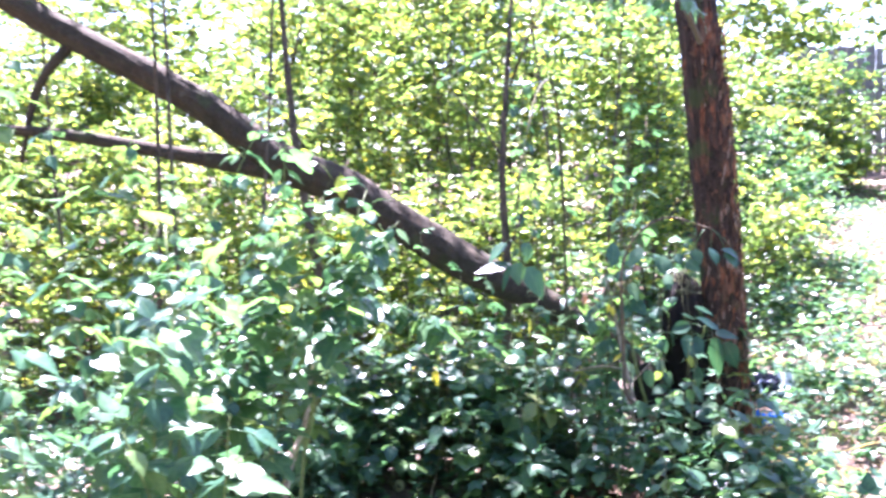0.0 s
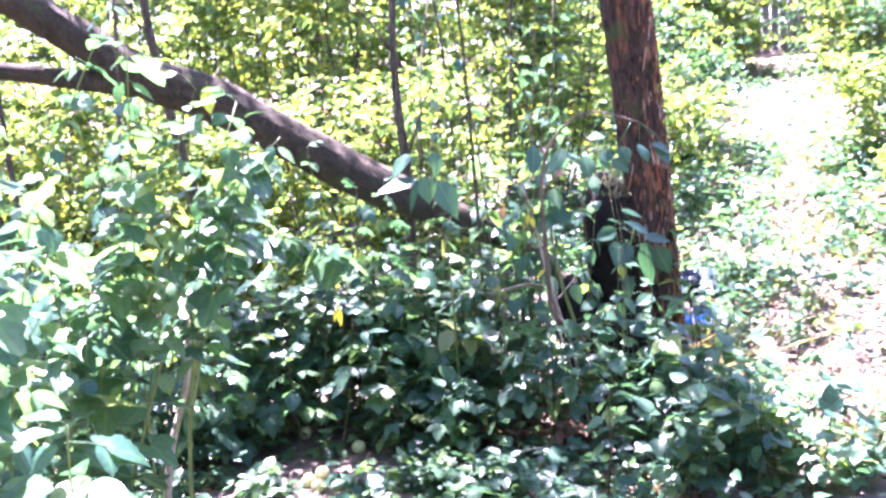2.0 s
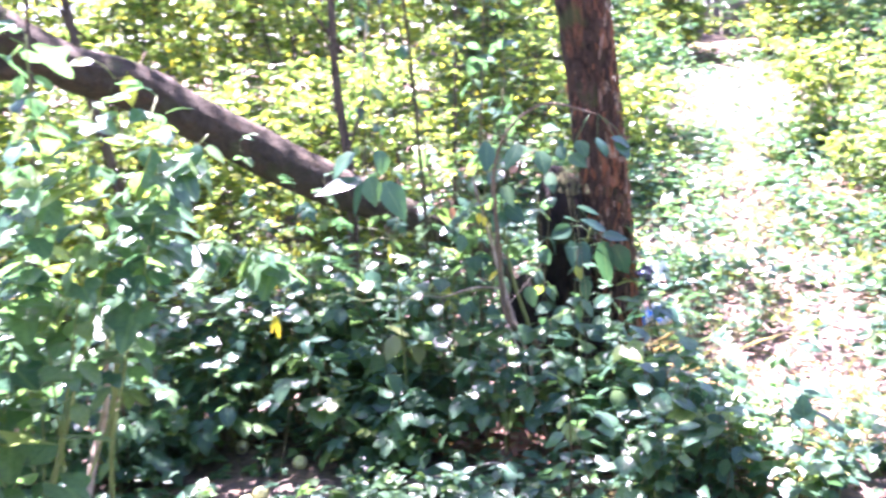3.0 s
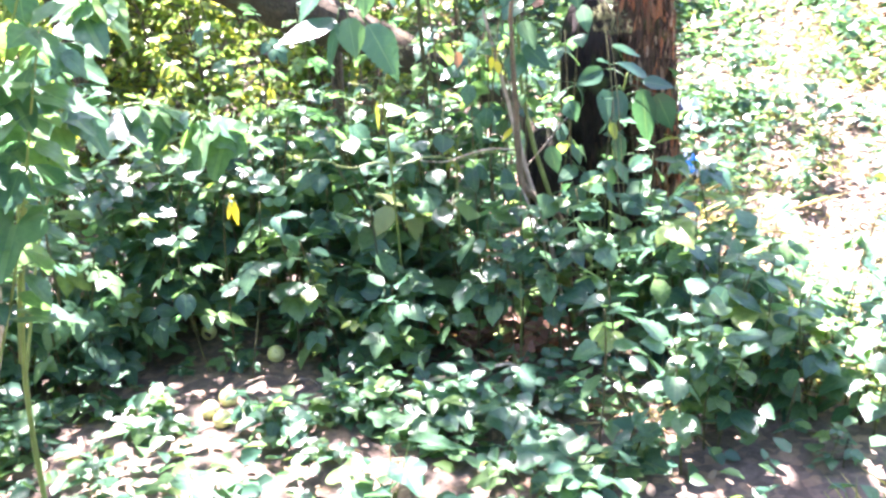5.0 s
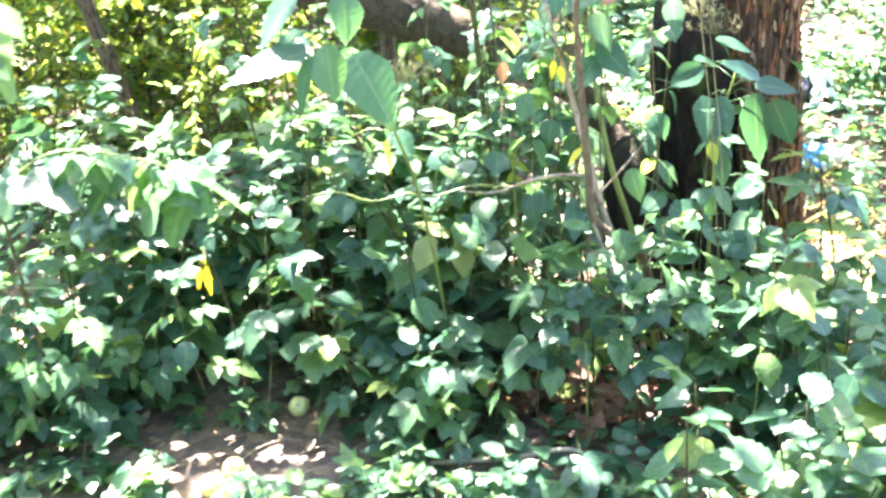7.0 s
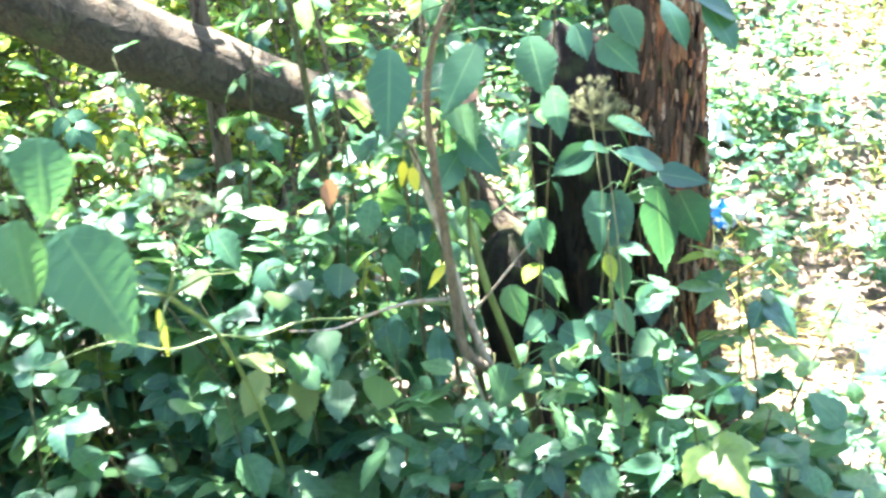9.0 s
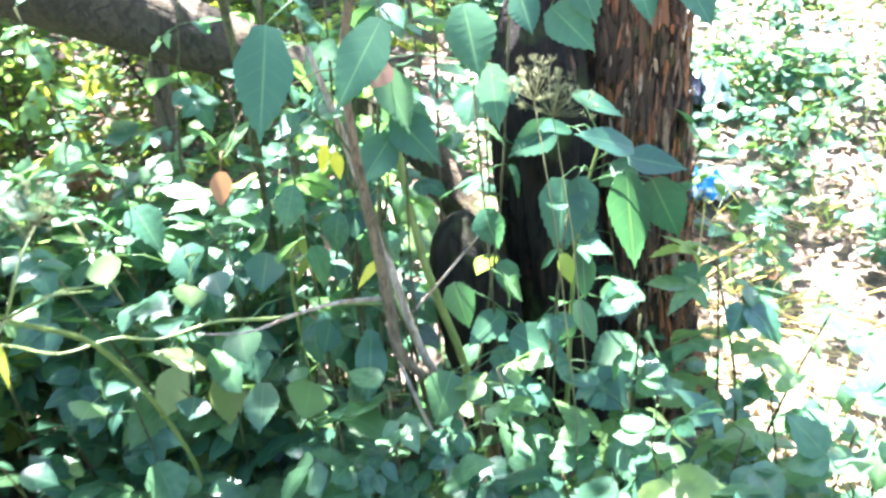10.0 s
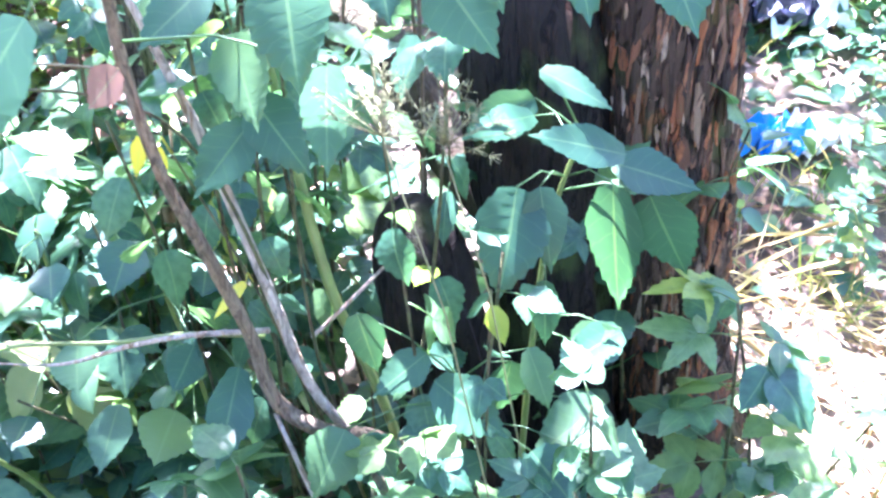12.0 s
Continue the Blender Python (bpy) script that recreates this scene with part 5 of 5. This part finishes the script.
# ---- thicket behind ----
def thicket():
    rng = random.Random(21)
    k = 500
    for row, (y0, y1, x0, x1, n, h0, h1) in enumerate(((5.8, 7.2, -3.4, 1.0, 14, 1.5, 2.6), (7.4, 9.5, -5.2, 1.9, 17, 2.4, 3.8), (10, 13, -7.5, 3.0, 16, 3.2, 4.6))):
        for i in range(n):
            x = x0 + (x1 - x0) * (i + rng.uniform(0.1, 0.9)) / n
            k += 1
            shrub((x, rng.uniform(y0, y1)), rng.uniform(h0, h1) * (0.75 if row == 0 and x > -1.2 else 0.9 if x < -2.2 - row else 1.0), k, 0.9 + 0.2 * row, rng.choice((2, 3, 4)), 112 + 26 * row, 20, 0.05 + 0.014 * row, low=0.05)
    # added trees: crowns above the view, placed to cast dapples on undergrowth and path
    for x, y, h, spray in ((-1.8, 5.3, 4.5, 30), (-1.1, 4.95, 4.4, 14), (-1.05, 4.34, 5.0, 20), (0.75, 6.7, 4.3, 14), (-2.9, 5.8, 5.0, 20), (1.15, 7.6, 4.4, 74), (2.0, 9.3, 4.8, 74),  (-1.35, 4.75, 4.7, 14)):
        k += 1
        shrub((x, y), h, k, 1.35, 1, spray, 16, 0.066, LOW, "slender young tree added for the shade of its high unseen crown", 0.62, "shade_tree", "tree", "young trees")
    for i in range(52):
        x, y = rng.uniform(2.2, 11), rng.uniform(7.2, 14.3)
        if y < 11.0 and abs(x - (2.3 + 0.42 * (y - 5.0))) < 0.8:
            continue
        k += 1
        shrub((x, y), rng.uniform(0.35, 0.6) + 0.22 * (y - 7), k, 0.9, 4, 110, 16, 0.06, LOW if i % 2 else THICKET, label="low sunlit bush on the weedy slope", name="slope_bush", group="slope bushes", low=0.02)
    for i in range(16):
        k += 1
        shrub((3.2 + 0.6 * i + rng.uniform(-0.3, 0.3), rng.uniform(12.2, 14.4)), rng.uniform(1.3, 2.4), k, 1.0, 3, 100, 16, 0.075, label="low sunlit bush on the weedy slope", name="slope_bush", group="slope bushes", low=0.02)
    for i in range(30):
        k += 1
        if 5 <= i <= 10:
            continue
        shrub((-16 + 36 * (i + rng.random()) / 30, rng.uniform(17, 22)), rng.uniform(4.5, 7.0), k, 2.2, 3, 150, 18, 0.17, label="distant leafy tree above the slope", name="tree", category="tree", group="distant trees", low=0.02)


thicket()


def woods_behind():
    """Trees that close the place at the sides and behind the starting point."""
    rng = random.Random(77)
    for i in range(22):
        a = radians(150 + 240 * i / 21)
        r = rng.uniform(4.5, 6.5)
        x, y = r * math.cos(a) * 1.25, 1.0 + r * math.sin(a)
        shrub((x, y), rng.uniform(4.0, 6.0), 900 + i, 1.6, 3, 110, 16, 0.15, LOW, "leafy woodland tree closing the clearing", 0.03, "tree", "tree", "woodland trees")


woods_behind()


def board_fence():
    ob = thing("fence", (5.3, 15.2, float(ground_z(5.3, 15.2))), "weathered grey board fence at the top of the slope", "fence")
    o = ob.location
    rng = random.Random(9)
    wood = plain("fence_wood", (0.15, 0.135, 0.12), 0.9, 0.35, 9.0, 0.5)
    x = 5.3
    while x < 13.5:
        w = rng.uniform(0.11, 0.15)
        h = 1.9 + rng.uniform(-0.06, 0.06)
        z = float(ground_z(x, 15.2))
        bm = bmesh.new()
        bmesh.ops.create_cube(bm, size=1.0, matrix=Matrix.Translation((x + w / 2 - o.x, rng.uniform(-0.01, 0.01), z - o.z + h / 2 - 0.03)) @ Matrix.Rotation(rng.uniform(-0.012, 0.012), 4, "Y") @ Matrix.Diagonal((w, 0.022, h, 1)))
        bmesh.ops.bevel(bm, geom=bm.edges[:], offset=0.003, segments=1, affect="EDGES")
        me = bpy.data.meshes.new("board")
        bm.to_mesh(me)
        bm.free()
        me.materials.append(wood)
        new("board", me).parent = ob
        x += w + rng.uniform(0.012, 0.04)
    for up in (0.45, 1.5):
        za, zb = float(ground_z(5.3, 15.2)), float(ground_z(13.5, 15.2))
        v, f = tube(np.array([(5.3 - o.x, 0.05, za + up - o.z, 0.035), (13.5 - o.x, 0.05, zb + up - o.z, 0.035)]), 4)
        mesh_object("rail", v, f, wood, ob, smooth=False)


board_fence()


# ---- ground cover, litter and small things ----
def ground_cover():
    rs = np.random.RandomState(8)
    n = 60000
    x, y = rs.uniform(-3.5, 8, n), rs.uniform(2.4, 13, n)
    path = np.abs(x - (2.3 + 0.42 * (y - 5.0)))
    bare = ((x + 0.05) / 0.3) ** 2 + ((y - 4.33) / 0.2) ** 2
    keep = (rs.rand(n) < np.clip((path - 0.2) / 0.55, np.where(y > 6.4, 0.6, 0.16), 1)) & (bare > 1) & (rs.rand(n) < np.clip(0.35 + 0.12 * y, 0, 1))
    patch = np.array([noise.noise((a * 1.3, b * 1.3, 7.0)) for a, b in zip(x, y)])
    for a, b in APPLES:
        keep &= (np.abs(x - a) > 0.06) | (y - b > 0.05) | (y - b < -0.2)
    keep &= (patch > -0.3) & ((rs.rand(n) < 0.3) | (x < 1.4) | (x > 2.2) | (y > 6.2) | (y < 4.3))
    x, y = x[keep], y[keep]
    n = len(x)
    z = ground_z(x, y) + rs.uniform(0.01, 0.14, n)
    a = rs.uniform(0, 6.28, n)
    way = np.stack([np.cos(a), np.sin(a), rs.uniform(-0.2, 0.6, n)], 1)
    length = rs.uniform(0.03, 0.075, n)
    tagged(scatter("ground_cover", np.stack([x, y, z], 1), way, length, length * rs.uniform(0.55, 0.8, n), LOW, detail=0), "low green leafy weeds covering the soil", "weeds", kind="stuff")
    n = 14000
    x, y = rs.uniform(-7, 9, n), rs.uniform(-6, 3.2, n)
    patch = np.array([noise.noise((a * 0.8, b * 0.8, 5.0)) for a, b in zip(x, y)])
    keep = (patch > -0.05) & (np.abs(x - 0.3 * y) > 0.35)
    x, y = x[keep], y[keep]
    n = len(x)
    a = rs.uniform(0, 6.28, n)
    way = np.stack([np.cos(a), np.sin(a), rs.uniform(-0.2, 0.6, n)], 1)
    length = rs.uniform(0.03, 0.08, n)
    tagged(scatter("clearing_weeds", np.stack([x, y, ground_z(x, y) + rs.uniform(0.01, 0.1, n)], 1), way, length, length * rs.uniform(0.55, 0.8, n), LOW, detail=0), "sparse low weeds in the clearing", "weeds", kind="stuff")
    n = 22000
    x, y = rs.uniform(1.35, 6.0, n), rs.uniform(2.8, 9.5, n)
    path = np.abs(x - (2.3 + 0.42 * (y - 5.0)))
    patch = np.array([noise.noise((a * 1.1, b * 1.1, 3.0)) for a, b in zip(x, y)])
    keep = (path > np.where(y < 6, 0.4, 0.12) + 0.3 * patch) & (patch > -0.22) & (rs.rand(n) < 0.8) & (((x - 1.66) / 0.24) ** 2 + ((y - 5.05) / 0.4) ** 2 > 1) & ((rs.rand(n) < 0.3) | (x > 2.2) | (y > 6.2) | (y < 4.3))
    x, y, patch = x[keep], y[keep], patch[keep]
    n = len(x)
    z = ground_z(x, y) + rs.rand(n) * (0.08 + 0.4 * np.clip(patch + 0.1, 0, 1))
    a = rs.uniform(0, 6.28, n)
    way = np.stack([np.cos(a), np.sin(a), rs.uniform(-0.5, 0.5, n)], 1)
    length = rs.uniform(0.04, 0.095, n)
    tagged(scatter("weeds", np.stack([x, y, z], 1), way, length, length * rs.uniform(0.55, 0.8, n), LOW), "knee-low leafy weeds beside the bare path", "weeds", kind="stuff")
    n = 11000
    x, y = rs.uniform(-2.5, 5, n), rs.uniform(2.6, 9, n)
    lane = np.arange(n) > 4200
    y = np.where(lane, rs.uniform(4.0, 10.5, n), y)
    x = np.where(lane, 2.3 + 0.42 * (y - 5.0) + rs.normal(size=n) * 0.5, x)
    z = ground_z(x, y) + rs.uniform(0.012, 0.03, n)
    a = rs.uniform(0, 6.28, n)
    way = np.stack([np.cos(a), np.sin(a), rs.uniform(-0.25, 0.35, n)], 1)
    length = rs.uniform(0.015, 0.045, n)
    tagged(scatter("leaf_litter", np.stack([x, y, z], 1), way, length, length * 0.6, DEAD, fold=0.5, bend=-0.2), "dry brown fallen leaves strewn over the soil", "leaf litter", kind="stuff")
    n = 4500
    c = rs.uniform(0, 1, (150, 2)) * np.array((4.5, 6.0)) + np.array((1.3, 3.0))
    pick = rs.randint(0, 150, n)
    x, y = c[pick, 0] + rs.normal(size=n) * 0.06, c[pick, 1] + rs.normal(size=n) * 0.06
    a = rs.uniform(0, 6.28, n)
    way = np.stack([np.cos(a) * 0.6, np.sin(a) * 0.6, rs.uniform(0.4, 1.4, n)], 1)
    length = rs.uniform(0.06, 0.2, n)
    tagged(scatter("grass", np.stack([x, y, ground_z(x, y)], 1), way, length, np.full(n, 0.005), GRASS, bend=0.35), "thin tufts of green and straw-coloured grass", "grass", kind="stuff")


ground_cover()


def straw_clump(at, n, spread, seed, label, long=(0.05, 0.17)):
    rs = np.random.RandomState(seed)
    x, y = at[0] + rs.normal(size=n) * spread, at[1] + rs.normal(size=n) * spread
    a = rs.uniform(0, 6.28, n)
    way = np.stack([np.cos(a), np.sin(a), rs.uniform(0.0, 1.1, n)], 1)
    tagged(scatter("dry_grass", np.stack([x, y, ground_z(x, y)], 1), way, rs.uniform(*long, n), np.full(n, 0.0035), STRAW, bend=0.4), label, "grass", kind="stuff")


STRAW = leaf_material("straw", ((0.0, (0.28, 0.22, 0.13)), (0.7, (0.42, 0.36, 0.24)), (1.0, (0.28, 0.28, 0.12))), per="island", veins=False, rough=0.6)
straw_clump((1.6, 5.15), 240, 0.16, 31, "dry straw-coloured grass at the foot of the trunk")
straw_clump((1.85, 5.0), 300, 0.3, 33, "dry straw-coloured grass beside the path")
straw_clump((1.62, 5.3), 70, 0.16, 34, "tall bleached grass stalks behind the trunk", (0.2, 0.45))
straw_clump((1.66, 4.2), 110, 0.13, 36, "pale bent grass at the edge of the undergrowth", (0.1, 0.28))
straw_clump((1.03, 3.98), 50, 0.05, 37, "short bleached grass stalks among the leaves", (0.1, 0.24))
straw_clump((1.75, 4.55), 130, 0.2, 32, "dry straw-coloured grass beside the path")


def apple(at, r=0.029):
    bm = bmesh.new()
    bmesh.ops.create_uvsphere(bm, u_segments=16, v_segments=10, radius=r)
    for v in bm.verts:
        d = math.hypot(v.co.x, v.co.y) / r
        v.co.z *= 0.9
        v.co.z -= 0.25 * r * math.exp(-(d / 0.25) ** 2) * (1 if v.co.z > 0 else -0.7)
    for f in bm.faces:
        f.smooth = True
    x, y = at
    ob = thing("apple", (x, y, float(ground_z(x, y)) + r * 0.9), "small yellow-green fallen apple lying on the soil", "apple", "fallen apples")
    me = bpy.data.meshes.new("flesh")
    bm.to_mesh(me)
    bm.free()
    me.materials.append(APPLE)
    new("flesh", me).parent = ob
    v, f = tube(np.array([(0, 0, r * 0.6, 0.0012), (0.002, 0, r * 1.05, 0.001), (0.005, 0, r * 1.35, 0.0014)]), 5)
    mesh_object("stalk", v, f, TWIG, ob)
    ob.rotation_euler = (rng_apples.uniform(-1, 1), rng_apples.uniform(-1, 1), rng_apples.uniform(0, 6))


rng_apples = random.Random(4)
for spot in APPLES + ((1.97, 4.42),):
    apple(spot)


def crumpled_wrapper(at, size, mats, seed, label):
    """A crumpled sheet of film, folded over itself, in patches of colour."""
    x, y = at
    ob = thing("plastic_wrapper", (x, y, float(ground_z(x, y)) + 0.01), label, "litter", "plastic litter")
    for j, mat in enumerate(mats):
        verts, faces = [], []
        n = 14
        for a in range(n + 1):
            for b in range(n + 1):
                u, v = a / n - 0.5, b / n - 0.5
                q = Vector((u * 4 + seed, v * 4, j * 3.1))
                verts.append((size * (u + 0.18 * noise.noise(q)) + (j - 0.5) * size * 0.45, size * 0.7 * (v + 0.18 * noise.noise(q + Vector((5, 0, 0)))), size * (0.28 + 0.45 * noise.noise(q * 1.3) + 0.12 * noise.noise(q * 4))))
        low = min(v[2] for v in verts)
        verts = [(p[0], p[1], p[2] - low) for p in verts]
        faces = [(a * (n + 1) + b, a * (n + 1) + b + 1, (a + 1) * (n + 1) + b + 1, (a + 1) * (n + 1) + b) for a in range(n) for b in range(n)]
        mesh_object("film", verts, faces, mat, ob, smooth=False)


BLUE_FILM = plain("blue_film", (0.03, 0.22, 0.6), 0.25, 0.3, 14.0)
WHITE_FILM = plain("white_film", (0.7, 0.72, 0.75), 0.3, 0.15, 14.0)
BLACK_FILM = plain("black_film", (0.015, 0.016, 0.03), 0.25, 0.3, 14.0)
crumpled_wrapper((1.92, 5.82), 0.19, (BLUE_FILM, WHITE_FILM), 1, "crumpled blue and white plastic wrapper on the ground")
crumpled_wrapper((2.06, 6.36), 0.24, (BLACK_FILM, WHITE_FILM), 7, "crumpled black and white plastic bag on the ground")


def fallen_leaves():
    """Large rusty fallen leaves, a loose heap at the foot of the undergrowth and a few by the trunk."""
    rng = random.Random(17)
    mesh = leaf_mesh("fallen_leaf", lobed_leaf(rng), RUST)
    heap = thing("leaf_heap", (0.75, 4.5, 0.0), "heap of rusty brown fallen leaves in the shade", "fallen leaves")
    for i in range(70):
        ob = new("fallen_leaf", mesh)
        ob.parent = heap
        ob.matrix_basis = pose(rng.gauss(0, 0.13), rng.gauss(0, 0.12), rng.uniform(0.02, 0.12), rng.uniform(-40, 40), rng.uniform(-40, 40), rng.uniform(0, 360)) @ Matrix.Scale(rng.uniform(0.06, 0.12), 4)
    far = thing("leaf_heap", (-0.4, 6.3, float(ground_z(-0.4, 6.3))), "drift of reddish fallen leaves under the thicket", "fallen leaves")
    for i in range(80):
        ob = new("fallen_leaf", mesh)
        ob.parent = far
        ob.matrix_basis = pose(rng.gauss(0, 0.3), rng.gauss(0, 0.16), rng.uniform(0.03, 0.16), rng.uniform(-40, 40), rng.uniform(-40, 40), rng.uniform(0, 360)) @ Matrix.Scale(rng.uniform(0.07, 0.13), 4)
    chips = thing("bark_chips", (1.7, 5.45, float(ground_z(1.7, 5.45))), "orange-brown bark chips fallen beside the trunk", "bark chips")
    for i in range(26):
        ob = new("bark_chip", mesh)
        ob.parent = chips
        ob.matrix_basis = pose(rng.gauss(0, 0.1), rng.gauss(0, 0.1), rng.uniform(0.02, 0.05), rng.uniform(-30, 30), rng.uniform(-30, 30), rng.uniform(0, 360)) @ Matrix.Diagonal((0.035, 0.07, 0.05, 1))


fallen_leaves()
